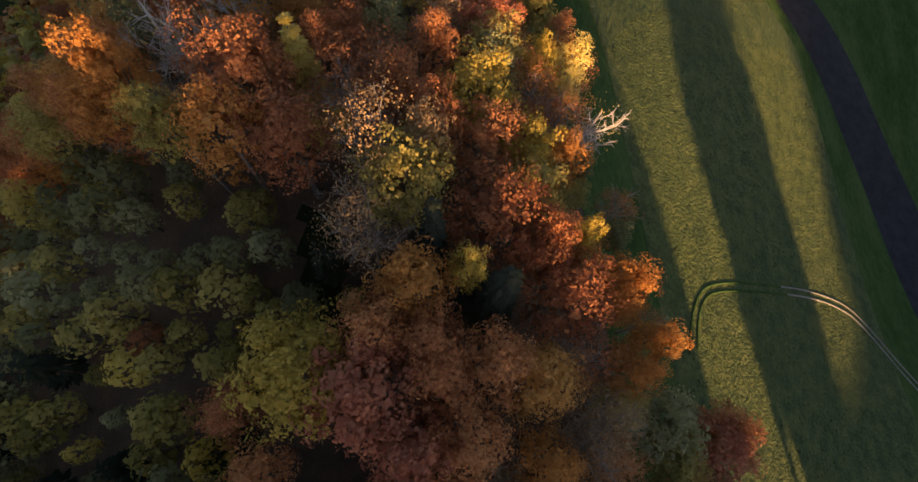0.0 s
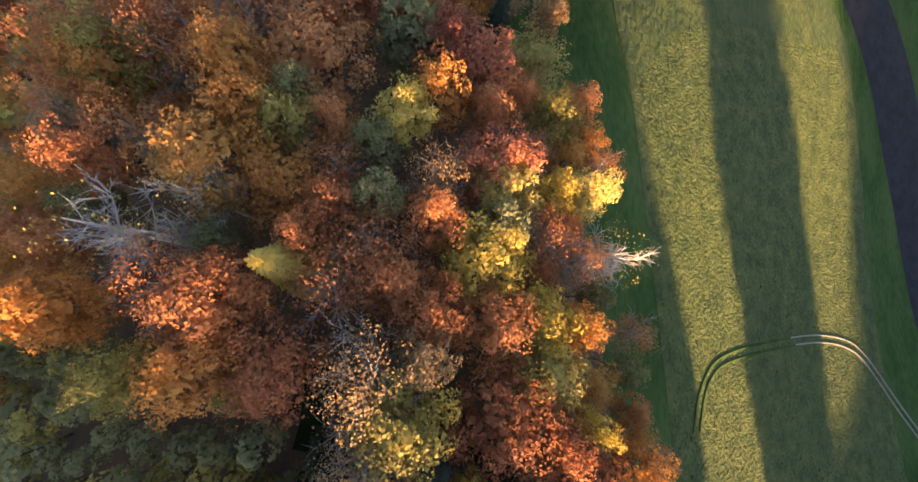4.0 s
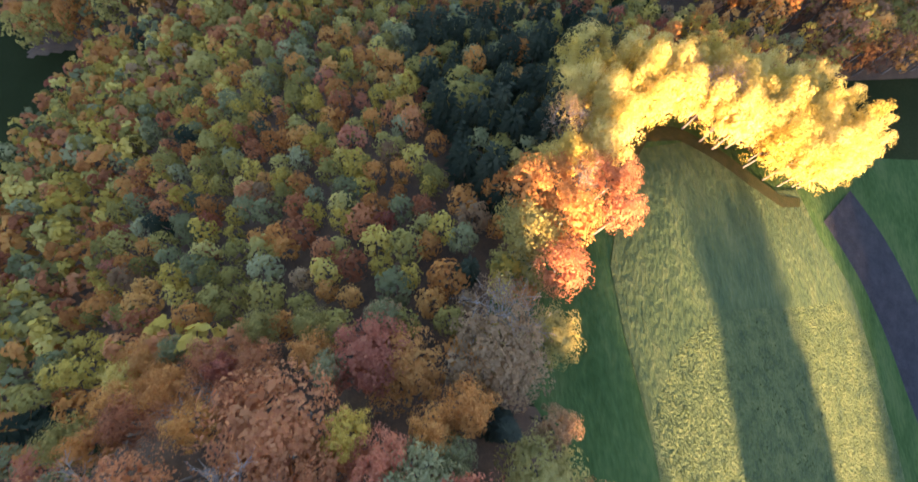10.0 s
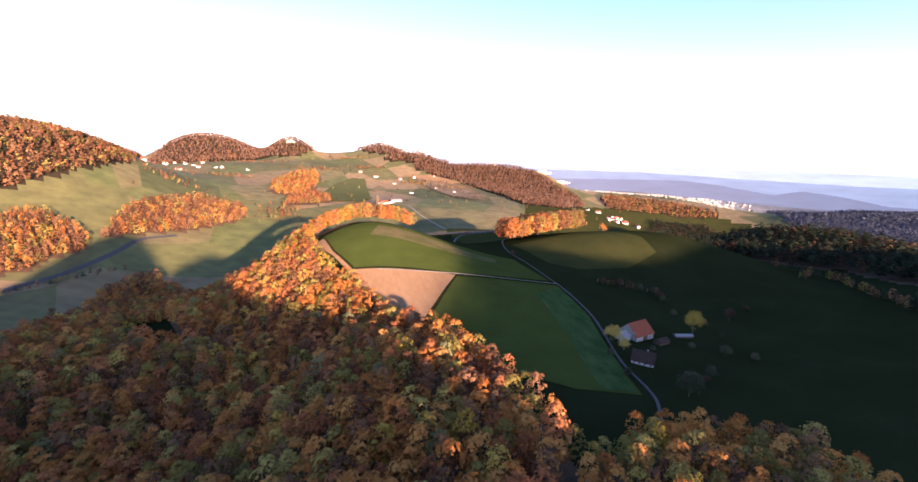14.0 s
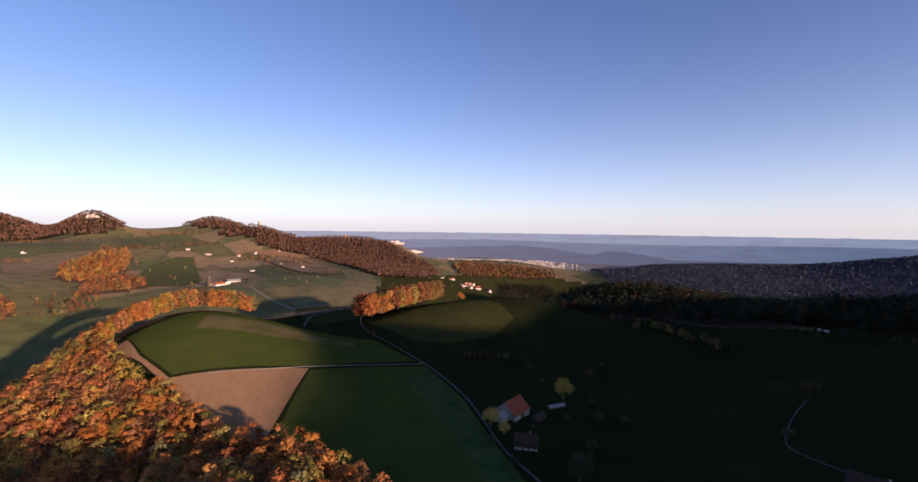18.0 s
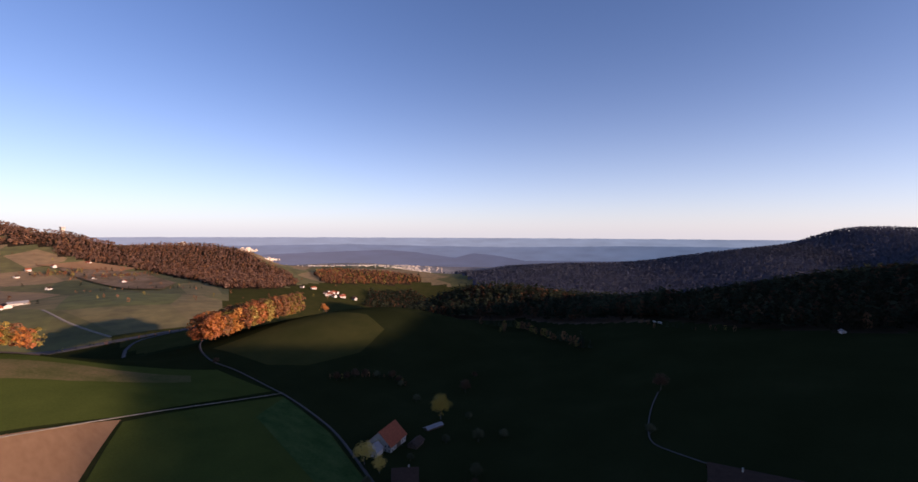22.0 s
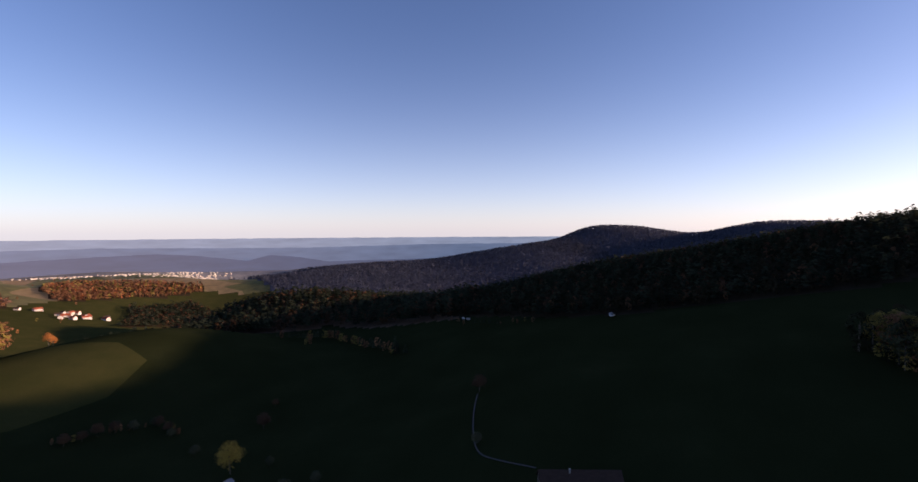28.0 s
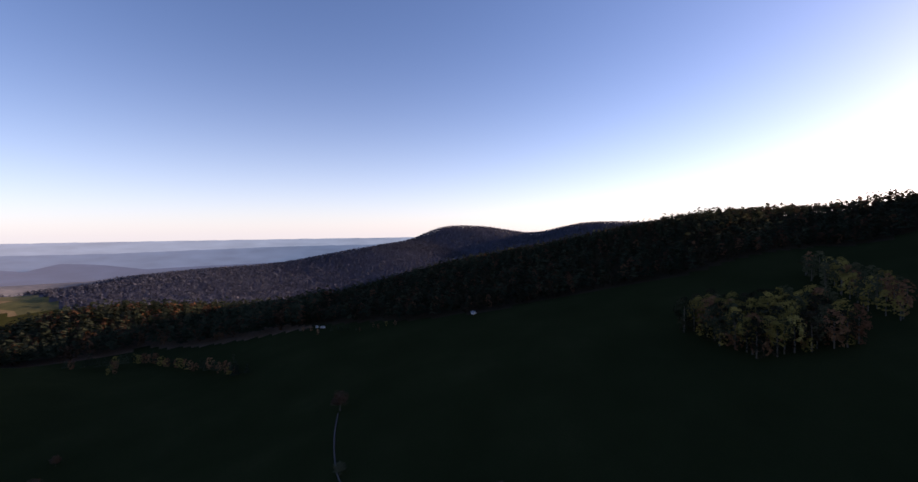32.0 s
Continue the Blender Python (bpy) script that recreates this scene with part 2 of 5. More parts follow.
def plain_material(name, stops, scale, rough=0.85, bumps=(0.3, 0.02), detail=5.0, fine=0.0, stretch=(1, 1, 1), spec=0.2):
    m, nt, b = material(name, rough, spec)
    n1 = noisy(nt, scale, detail, stretch=stretch)
    if fine:
        n2 = noisy(nt, fine, 4.0, stretch=stretch)
        n1 = maths(nt, "ADD", maths(nt, "MULTIPLY", n1, 0.6), maths(nt, "MULTIPLY", n2, 0.4))
    nt.links.new(ramp(nt, n1, stops), b.inputs["Base Color"])
    bump(nt, b, noisy(nt, fine or scale * 3, 4.0, stretch=stretch), *bumps)
    return m


BARK = plain_material("bark", [(0.3, (0.06, 0.05, 0.04)), (0.7, (0.17, 0.15, 0.12))], 2.0, fine=14.0, stretch=(1, 1, 0.25))
PALE_BARK = plain_material("pale_bark", [(0.3, (0.16, 0.135, 0.11)), (0.7, (0.31, 0.27, 0.225))], 2.0, fine=14.0, stretch=(1, 1, 0.3))
WHITE_BARK = plain_material("white_bark", [(0.3, (0.34, 0.31, 0.27)), (0.7, (0.55, 0.51, 0.45))], 2.0, fine=14.0, stretch=(1, 1, 0.3))
LITTER = plain_material("leaf_litter", [(0.3, (0.045, 0.03, 0.02)), (0.7, (0.13, 0.07, 0.035))], 0.2, fine=2.5, bumps=(0.8, 0.1))
# grass held near black: the hillside's shade is put into its colour
SHADE_MEADOW = plain_material("shaded_meadow_grass", [(0.25, (0.012, 0.016, 0.006)), (0.55, (0.018, 0.023, 0.009)), (0.8, (0.031, 0.035, 0.015))], 0.02, rough=1.0, fine=1.2, bumps=(0.7, 0.15), spec=0.0)
FIELD = plain_material("mown_grass", [(0.36, (0.024, 0.044, 0.013)), (0.5, (0.052, 0.072, 0.019)), (0.66, (0.088, 0.102, 0.03))], 0.3, fine=1.3, bumps=(1.0, 0.6))
CROP = plain_material("young_crop", [(0.3, (0.034, 0.049, 0.012)), (0.7, (0.058, 0.075, 0.018))], 0.03, rough=1.0, fine=0.8, bumps=(0.4, 0.1), spec=0.0)
# one grass tone: paints sun beside the copse and shade in the vale
SUN_SHADE_GRASS = plain_material("sun_shade_grass", [(0.3, (0.028, 0.034, 0.011)), (0.7, (0.05, 0.05, 0.017))], 0.03, rough=1.0, fine=0.8, bumps=(0.5, 0.1), spec=0.0)
FALLOW = plain_material("stubble_soil", [(0.35, (0.05, 0.062, 0.02)), (0.65, (0.13, 0.10, 0.05))], 0.03, rough=1.0, fine=0.5, bumps=(0.3, 0.15), spec=0.0)
HEADLAND = plain_material("headland_grass", [(0.36, (0.026, 0.048, 0.014)), (0.5, (0.042, 0.064, 0.018)), (0.66, (0.072, 0.088, 0.027))], 0.25, fine=1.1, bumps=(1.0, 0.5), stretch=(1, 0.4, 1))
FALLEN = plain_material("fallen_leaves", [(0.3, (0.028, 0.033, 0.012)), (0.7, (0.055, 0.047, 0.02))], 0.4, fine=3.0, bumps=(0.6, 0.1), rough=1.0, spec=0.0)
PASTURE = plain_material("pasture_grass", [(0.35, (0.022, 0.05, 0.015)), (0.5, (0.036, 0.07, 0.022)), (0.65, (0.06, 0.09, 0.03))], 0.12, rough=1.0, fine=1.1, bumps=(0.9, 0.4), stretch=(1, 0.35, 1), spec=0.0)


def parcels(name):
    """Far meadows and ploughland in parcels, each of its own green or brown."""
    m, nt, b = material(name, 0.9, 0.1)
    tc = nt.nodes.new("ShaderNodeTexCoord")
    mp = nt.nodes.new("ShaderNodeMapping")
    mp.inputs["Scale"].default_value, mp.inputs["Rotation"].default_value = (1.0, 0.6, 0.0), (0, 0, 0.5)
    nt.links.new(tc.outputs["Object"], mp.inputs[0])
    v = node(nt, "ShaderNodeTexVoronoi", Scale=0.0065)
    nt.links.new(mp.outputs[0], v.inputs["Vector"])
    sep = nt.nodes.new("ShaderNodeSeparateColor")
    nt.links.new(v.outputs["Color"], sep.inputs[0])
    col = ramp(nt, sep.outputs[0], [(0.05, (0.075, 0.085, 0.034)), (0.35, (0.125, 0.118, 0.05)), (0.6, (0.10, 0.115, 0.042)), (0.8, (0.17, 0.135, 0.07)), (0.95, (0.23, 0.165, 0.09))])
    fine = ramp(nt, noisy(nt, 0.03, 5.0), [(0.3, (0.7, 0.7, 0.7)), (0.7, (1.2, 1.15, 1.05))])
    nt.links.new(mix(nt, 1.0, col, fine, "MULTIPLY"), b.inputs["Base Color"])
    bump(nt, b, noisy(nt, 0.05, 4.0), 0.3, 1.0)
    return m


FAR_MEADOW = parcels("far_meadow")
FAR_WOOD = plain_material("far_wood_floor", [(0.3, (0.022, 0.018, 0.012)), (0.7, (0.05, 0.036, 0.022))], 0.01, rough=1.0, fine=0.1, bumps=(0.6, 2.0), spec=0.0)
# floor of the farthest woods, haze mixed into its base colour
HAZE_WOOD = plain_material("haze_wood_floor", [(0.3, (0.048, 0.056, 0.078)), (0.7, (0.08, 0.088, 0.118))], 0.01, rough=1.0, fine=0.1, bumps=(0.6, 2.0), spec=0.0)
# grey-blue base colour stands in for haze over the plain
HAZE_PLAIN = plain_material("haze_plain_ground", [(0.3, (0.10, 0.11, 0.12)), (0.5, (0.16, 0.17, 0.18)), (0.7, (0.24, 0.24, 0.23))], 0.006, rough=1.0, fine=0.03, bumps=(0.2, 0.5), spec=0.0)
HEAP = plain_material("bare_earth", [(0.3, (0.09, 0.075, 0.045)), (0.5, (0.17, 0.125, 0.08)), (0.7, (0.25, 0.19, 0.13))], 0.012, rough=1.0, fine=0.06, bumps=(0.8, 4.0), spec=0.0)
PARCEL = plain_material("valley_meadow", [(0.3, (0.072, 0.082, 0.034)), (0.7, (0.10, 0.108, 0.045))], 0.01, rough=1.0, fine=0.05, bumps=(0.2, 0.5), spec=0.0)
PLOUGH = plain_material("ploughed_soil", [(0.3, (0.018, 0.018, 0.019)), (0.7, (0.042, 0.04, 0.04))], 0.25, rough=1.0, fine=2.0, bumps=(1.0, 0.2), spec=0.05)
TAN = plain_material("tilled_soil", [(0.3, (0.20, 0.115, 0.06)), (0.7, (0.29, 0.18, 0.10))], 0.02, rough=1.0, fine=0.3, bumps=(0.3, 0.15), spec=0.0, stretch=(1, 0.25, 1))
ROAD = plain_material("asphalt", [(0.3, (0.042, 0.042, 0.042)), (0.7, (0.07, 0.067, 0.064))], 0.2, fine=5.0, bumps=(0.2, 0.01))
GRAVEL = plain_material("gravel", [(0.3, (0.14, 0.125, 0.095)), (0.7, (0.25, 0.225, 0.18))], 0.3, fine=3.0, bumps=(0.3, 0.02))
LIMESTONE = plain_material("limestone", [(0.3, (0.45, 0.40, 0.32)), (0.7, (0.68, 0.62, 0.52))], 0.05, fine=0.5, bumps=(0.6, 0.6))
PLASTER = plain_material("white_plaster", [(0.3, (0.40, 0.38, 0.35)), (0.7, (0.54, 0.52, 0.48))], 0.6, fine=6.0, bumps=(0.1, 0.01))
STONE = plain_material("grey_wall", [(0.3, (0.28, 0.26, 0.23)), (0.7, (0.44, 0.41, 0.36))], 0.8, fine=5.0, bumps=(0.3, 0.02))
TIMBER = plain_material("dark_timber", [(0.3, (0.05, 0.035, 0.025)), (0.7, (0.12, 0.085, 0.06))], 1.0, fine=8.0, stretch=(1, 1, 0.2))
RED_TILE = plain_material("red_roof_tile", [(0.3, (0.20, 0.055, 0.032)), (0.7, (0.31, 0.095, 0.05))], 0.35, fine=4.0, bumps=(0.5, 0.04), stretch=(1, 1, 3), spec=0.05)
BROWN_TILE = plain_material("brown_roof_tile", [(0.3, (0.035, 0.024, 0.02)), (0.7, (0.065, 0.044, 0.035))], 0.35, fine=4.0, bumps=(0.5, 0.04), stretch=(1, 1, 3), spec=0.05)
SLATE = plain_material("grey_sheet_roof", [(0.3, (0.16, 0.16, 0.165)), (0.7, (0.26, 0.26, 0.27))], 0.4, fine=4.0, bumps=(0.3, 0.02))
GLASS, _nt, _b = material("window_glass", 0.08, 0.5)
_b.inputs["Base Color"].default_value = (0.03, 0.035, 0.04, 1)


# ---- builders ----
def mesh_of(name, verts, faces, mat=None, smooth=False, tint=None):
    """A mesh from an array of points and an array of faces of one size."""
    verts, faces = np.asarray(verts, np.float32), np.asarray(faces, np.int32)
    me = bpy.data.meshes.new(name)
    n, k = faces.shape
    me.vertices.add(len(verts))
    me.vertices.foreach_set("co", verts.ravel())
    me.loops.add(n * k)
    me.loops.foreach_set("vertex_index", faces.ravel())
    me.polygons.add(n)
    me.polygons.foreach_set("loop_start", np.arange(0, n * k, k, dtype=np.int32))
    me.polygons.foreach_set("loop_total", np.full(n, k, np.int32))
    me.polygons.foreach_set("use_smooth", np.full(n, smooth))
    if tint is not None:
        a = me.attributes.new("tint", "FLOAT", "POINT")
        a.data.foreach_set("value", np.asarray(tint, np.float32))
    me.update()
    if mat:
        me.materials.append(mat)
    return me


def part(name, data, mat, parent, label=""):
    """One mesh, from a bmesh or ready, as a part of a thing."""
    if isinstance(data, bmesh.types.BMesh):
        me = bpy.data.meshes.new(name)
        data.to_mesh(me)
        data.free()
        data = me
    if mat and not data.materials:
        data.materials.append(mat)
    ob = new(name, data)
    ob.parent = parent
    return tagged(ob, label)


def tubes(paths, sides=6):
    """Tapered tubes along paths of (x, y, z, radius); points and four-sided faces."""
    V, F = [], []
    ring = [(math.cos(2 * math.pi * k / sides), math.sin(2 * math.pi * k / sides)) for k in range(sides)]
    for p in paths:
        p = np.asarray(p, float)
        start = len(V)
        for i, (x, y, z, r) in enumerate(p):
            d = Vector(p[min(i + 1, len(p) - 1)][:3] - p[max(i - 1, 0)][:3]).normalized()
            u = d.orthogonal().normalized()
            w = d.cross(u)
            for c, s in ring:
                q = Vector((x, y, z)) + (u * c + w * s) * r
                V.append(q[:])
        for i in range(len(p) - 1):
            for k in range(sides):
                a, b = start + i * sides + k, start + i * sides + (k + 1) % sides
                F.append((a, b, b + sides, a + sides))
    return V, F


def leaf_quads(rng, n, radius, height, size, clumps, low, flat=0.0, spread=(0.55, 1.12), puff=(0.2, 0.36), rough=0.28, spray=0.0):
    """Leaf sprays gathered in clumps over a crown whose foot is at height low; n four-sided pieces, as an array n x 4 x 3."""
    d = rng.normal(size=(clumps, 3))
    if not flat:
        d[:, 2] = np.abs(d[:, 2]) * 1.1 - 0.45
    d[:5, :2] *= 0.35
    d[:5, 2] = 1.2
    d /= np.linalg.norm(d, axis=1)[:, None]
    far = rng.uniform(*spread, clumps)[:, None]
    half = height / 2
    cen = d * far * np.array([radius * 0.82, radius * 0.82, half * 0.82]) + np.array([0, 0, low + half])
    cr = radius * rng.uniform(*puff, clumps)
    k = rng.integers(0, clumps, n)
    o = rng.normal(size=(n, 3))
    o /= np.linalg.norm(o, axis=1)[:, None]
    o[:, 2] = np.where(o[:, 2] < -0.3, -o[:, 2], o[:, 2])
    pos = cen[k] + o * (cr[k] * rng.uniform(0.55, 1.0, n) ** 0.5)[:, None]
    nor = o * 0.9 + d[k] * 0.5 + rng.normal(size=(n, 3)) * rough + np.array([0, 0, flat])
    nor /= np.linalg.norm(nor, axis=1)[:, None]
    t = np.cross(nor, rng.normal(size=(n, 3)))
    s = size * rng.uniform(0.55, 1.35, n)[:, None]
    e = rng.uniform(0.5, 0.95, n)[:, None]
    if spray:
        # some sprays stand out from the crown like twig tips
        out = rng.uniform(size=n) < spray
        tip = o * 0.7 + d[k] * 0.4 + np.array([0, 0, 0.45]) + rng.normal(size=(n, 3)) * 0.3
        t = np.where(out[:, None], tip, t)
        nor = np.where(out[:, None], np.cross(tip, rng.normal(size=(n, 3))), nor)
        nor /= np.linalg.norm(nor, axis=1)[:, None]
        s, e = np.where(out[:, None], s * 1.7, s), np.where(out[:, None], 0.22, e)
    t /= np.linalg.norm(t, axis=1)[:, None]
    u = np.cross(nor, t)
    return np.stack([pos - t * s * 0.5, pos + u * s * e * 0.5, pos + t * s * 0.5, pos - u * s * e * 0.5], 1)


def fir_quads(rng, n, radius, height, size):
    """Drooping sprays of a spruce, whorl over whorl."""
    z = height * (0.12 + 0.88 * rng.uniform(0, 1, n) ** 1.25)
    r = radius * (1 - z / height) ** 0.85 * rng.uniform(0.25, 1.0, n) ** 0.6 + 0.08
    arms = rng.integers(0, 9, n)
    whorl = np.round(z / (height / 13))
    a = arms * 2 * math.pi / 9 + whorl * 0.7 + rng.normal(size=n) * 0.14
    z = whorl * (height / 13) - 0.28 * r + rng.normal(size=n) * 0.12
    pos = np.stack([np.cos(a) * r, np.sin(a) * r, np.maximum(z, 0.4)], 1)
    out = np.stack([np.cos(a), np.sin(a), np.full(n, -0.35)], 1)
    side = np.stack([-np.sin(a), np.cos(a), rng.normal(size=n) * 0.35], 1)
    s = size * rng.uniform(0.6, 1.3, n)[:, None]
    return np.stack([pos - out * s, pos + side * s * 0.45, pos + out * s, pos - side * s * 0.45], 1)


def quad_mesh(name, q, mat, tint=None):
    n = len(q)
    return mesh_of(name, q.reshape(-1, 3), np.arange(4 * n).reshape(n, 4), mat, tint=tint)


def limb_paths(rng, height, radius, low, count):
    """A trunk and its rising limbs."""
    lean = rng.normal(size=2) * 0.03 * height
    rt = 0.014 * height + 0.05
    trunk = [(0, 0, -0.6, rt * 1.5), (0, 0, 0.5, rt), (lean[0] * 0.4, lean[1] * 0.4, height * 0.45, rt * 0.75), (lean[0], lean[1], height * 0.86, rt * 0.16)]
    out = [trunk]
    for i in range(count):
        a, z = rng.uniform(0, 2 * math.pi), rng.uniform(max(low * 0.9, height * 0.34), height * 0.6)
        l = radius * rng.uniform(0.6, 0.95) * (0.55 if low < 3 else 0.9)
        f = z / height
        bx, by = lean[0] * f, lean[1] * f
        out.append([(bx, by, z, rt * 0.42), (bx + math.cos(a) * l * 0.5, by + math.sin(a) * l * 0.5, z + l * 0.55, rt * 0.26), (bx + math.cos(a + 0.2) * l, by + math.sin(a + 0.2) * l, z + l * 0.95, rt * 0.07)])
    return out


def twig_paths(rng, height, radius, low):
    """A leafless tree: trunk, limbs, boughs and twigs."""
    out = limb_paths(rng, height, radius, low, 9)
    for limb in list(out):
        for level in range(1, len(limb)):
            for _ in range(7):
                (x0, y0, z0, r0), (x1, y1, z1, r1) = limb[level - 1], limb[level]
                f = rng.uniform(0.3, 1)
                b = np.array((x0 + (x1 - x0) * f, y0 + (y1 - y0) * f, z0 + (z1 - z0) * f))
                if b[2] < low:
                    continue
                d = rng.normal(size=3)
                d[2] = abs(d[2]) + 0.5
                d[:2] += b[:2] / max(radius, 1) * 0.9
                d /= np.linalg.norm(d)
                l = radius * rng.uniform(0.3, 0.55)
                m, e = b + d * l * 0.5, b + d * l + np.array((0, 0, l * 0.2))
                out.append([(*b, 0.06), (*m, 0.045), (*e, 0.015)])
                for _ in range(4):
                    d2 = d + rng.normal(size=3) * 0.55
                    d2 /= np.linalg.norm(d2)
                    s = b + d * l * rng.uniform(0.3, 1.0)
                    l2 = l * rng.uniform(0.35, 0.7)
                    out.append([(*s, 0.03), (*(s + d2 * l2), 0.01)])
    return out


def tree_kind(kind, hue, seed, height, radius, low, pieces=4300, size=0.36):
    """A master tree out of view's reach of others: an Empty with trunk and crown."""
    rng = np.random.default_rng(seed)
    words = {"russet": "russet-brown", "orange": "orange", "yellow": "golden yellow", "olive": "olive and yellow", "green": "grey-green", "red": "wine-red", "pale": "pale straw", "fir": "dark green", "straw": "pale golden", "bramble": "brown", "sage": "dull green"}
    if kind == "fir" and hue == "yellow":
        root = tagged(new("larch"), "golden yellow larch with layered drooping boughs", "tree", "trees of the ridge wood")
        V, F = tubes([[(0, 0, -0.5, 0.3), (0, 0, height, 0.03)]])
        part("trunk", mesh_of("larch_trunk", V, F, BARK, True), None, root)
        part("crown", quad_mesh("larch_crown", fir_quads(rng, 2600, radius, height, 0.42), LEAF[hue]), None, root)
    elif kind == "fir":
        root = tagged(new("spruce"), "tall dark green spruce standing among autumn beeches", "tree", "trees of the ridge wood")
        V, F = tubes([[(0, 0, -0.5, 0.3), (0, 0, height, 0.03)]])
        part("trunk", mesh_of("spruce_trunk", V, F, BARK, True), None, root)
        part("crown", quad_mesh("spruce_crown", fir_quads(rng, 1700, radius, height, 0.62), LEAF["fir"]), None, root)
    elif kind == "bare":
        root = tagged(new("bare_tree"), "leafless pale grey tree with fine spreading twigs", "tree", "trees of the ridge wood")
        V, F = tubes(twig_paths(rng, height, radius, low), 4)
        part("trunk", mesh_of("bare_trunk", V, F, WHITE_BARK if hue == "straw" else PALE_BARK, True), None, root)
        part("crown", quad_mesh("sparse_crown", leaf_quads(rng, int(pieces * {"pale": 0.6, "straw": 0.05}.get(hue, 0.5)), radius, height - low, size * 0.75, 80, low), LEAF[hue]), None, root, "sparse last leaves")
    else:
        root = tagged(new("beech" if height > 12 else "bush"), words[hue] + " autumn beech with a full rounded crown" if height > 12 else words[hue] + " bush with dense leaves on the dark meadow", "tree" if height > 12 else "bush", "trees of the ridge wood" if height > 12 else "bushes of the meadow")
        stems = limb_paths(rng, height, radius, low, 6 if low > 3 else 0)
        for i, p in enumerate(stems):
            V, F = tubes([p])
            part("limb" if i else "trunk", mesh_of("beech_stem", V, F, BARK, True), None, root)
        q = leaf_quads(rng, pieces, radius, height - low, size, 80, low, 0.0, (0.66, 1.1), (0.2, 0.34) if low < 3 else (0.14, 0.26), 0.3, 0.15)
        inner = leaf_quads(rng, 420, radius * 0.72, (height - low) * 0.74, 1.0, 40, low + (height - low) * 0.1)
        part("crown", quad_mesh("beech_crown", np.concatenate([q, inner]), LEAF[hue]), None, root)
    return root


# ---- ground ----
def polar(*spots):
    """Places from bearings and distances."""
    return [bearing_place(a, d) for a, d in spots]


WOODS = {
    "ridge": [(-30, -230), (101, -230), (77, -100), (60, -48), (47, -10), (39, 14), (31, 56), (27, 72), (17, 86), (-5, 93), (-56, 88), (-62, 30), (-41, 30), (-28, 26), (-9, 23), (-7, 11), (-3, 8), (-7, 4), (-17, -3), (-18, -60)],
    "spur": [(22, 100), (34, 104), (40, 116), (47, 140), (60, 147), (76, 144), (92, 134), (108, 136), (128, 148), (136, 162), (120, 174), (40, 172), (26, 140)],
    "young": [(-56, 84), (-5, 89), (17, 85), (22, 98), (20, 140), (38, 174), (120, 176), (140, 186), (150, 200), (60, 225), (-40, 235), (-150, 225), (-160, 100), (-120, -80), (-24, -80), (-24, 0), (-12, 0), (-14, 24), (-32, 30), (-62, 36), (-60, 88)],
    "slope": [(-200, 230), (-40, 240), (60, 230), (88, 246), (108, 258), (112, 300), (112, 350), (84, 440), (60, 480), (30, 560), (-40, 640), (-80, 720), (-160, 740), (-300, 720), (-300, 560), (-250, 400)],
    "gully": [(88, 228), (150, 190), (196, 198), (214, 236), (160, 268), (115, 262), (98, 250)],
    "knoll": [(24, 556), (44, 520), (70, 472), (60, 490), (10, 560), (-60, 650), (-70, 720), (-30, 770), (-16, 700), (4, 622)],
    "belt": [(-20, 715), (0, 722), (60, 738), (128, 730), (134, 750), (60, 765), (-40, 780)],
    "copse": [(284, 758), (292, 748), (342, 751), (425, 770), (448, 800), (430, 845), (350, 840), (285, 800)],
    "far_slope": [(-290, 700), (-220, 700), (-150, 720), (-60, 760), (-80, 860), (-200, 900), (-290, 1000), (-320, 900)],
    "lit_wood": [(-403, 1093), (-339, 1180), (-306, 1215), (-198, 1355), (-190, 1430), (-224, 1500), (-323, 1500), (-410, 1300)],
    "bank_wood": [(-460, 880), (-425, 930), (-425, 992), (-396, 1041), (-420, 1100), (-504, 1150), (-560, 1060), (-540, 900)],
    "low_wood": [(-103, 1524), (-72, 1543), (-3, 1547), (41, 1596), (32, 1700), (-33, 1821), (-90, 1719)],
    "upper_wood": [(-166, 1744), (-116, 1692), (-55, 1688), (-14, 1961), (0, 2242), (-18, 2330), (-95, 2300), (-170, 2017)],
    "valley_wood": [(-560, 620), (-480, 700), (-520, 880), (-560, 1100), (-640, 1150), (-750, 1000), (-700, 650)],
    "village_wood": [(600, 900), (640, 855), (740, 725), (835, 600), (765, 470), (705, 335), (900, 330), (1100, 400), (1200, 650), (1100, 900), (760, 1060)],
    # out of view, added to cast the dark stripe over the mown field
    "shade_grove": [(106, -100), (126, -96), (143, -170), (122, -174)],
    "firs": [(10, 118), (24, 110), (34, 150), (60, 176), (56, 194), (20, 202), (-16, 192), (0, 158)],
    "hill_grove": [(408, 2), (428, -26), (385, -95), (335, -80), (350, -16)],
    "high_grove": [(350, -120), (390, -130), (470, -165), (480, -190), (380, -170)],
}
CLEARING = [(-199, 634), (-150, 590), (-140, 600), (-190, 740), (-225, 860), (-270, 880), (-240, 740)]
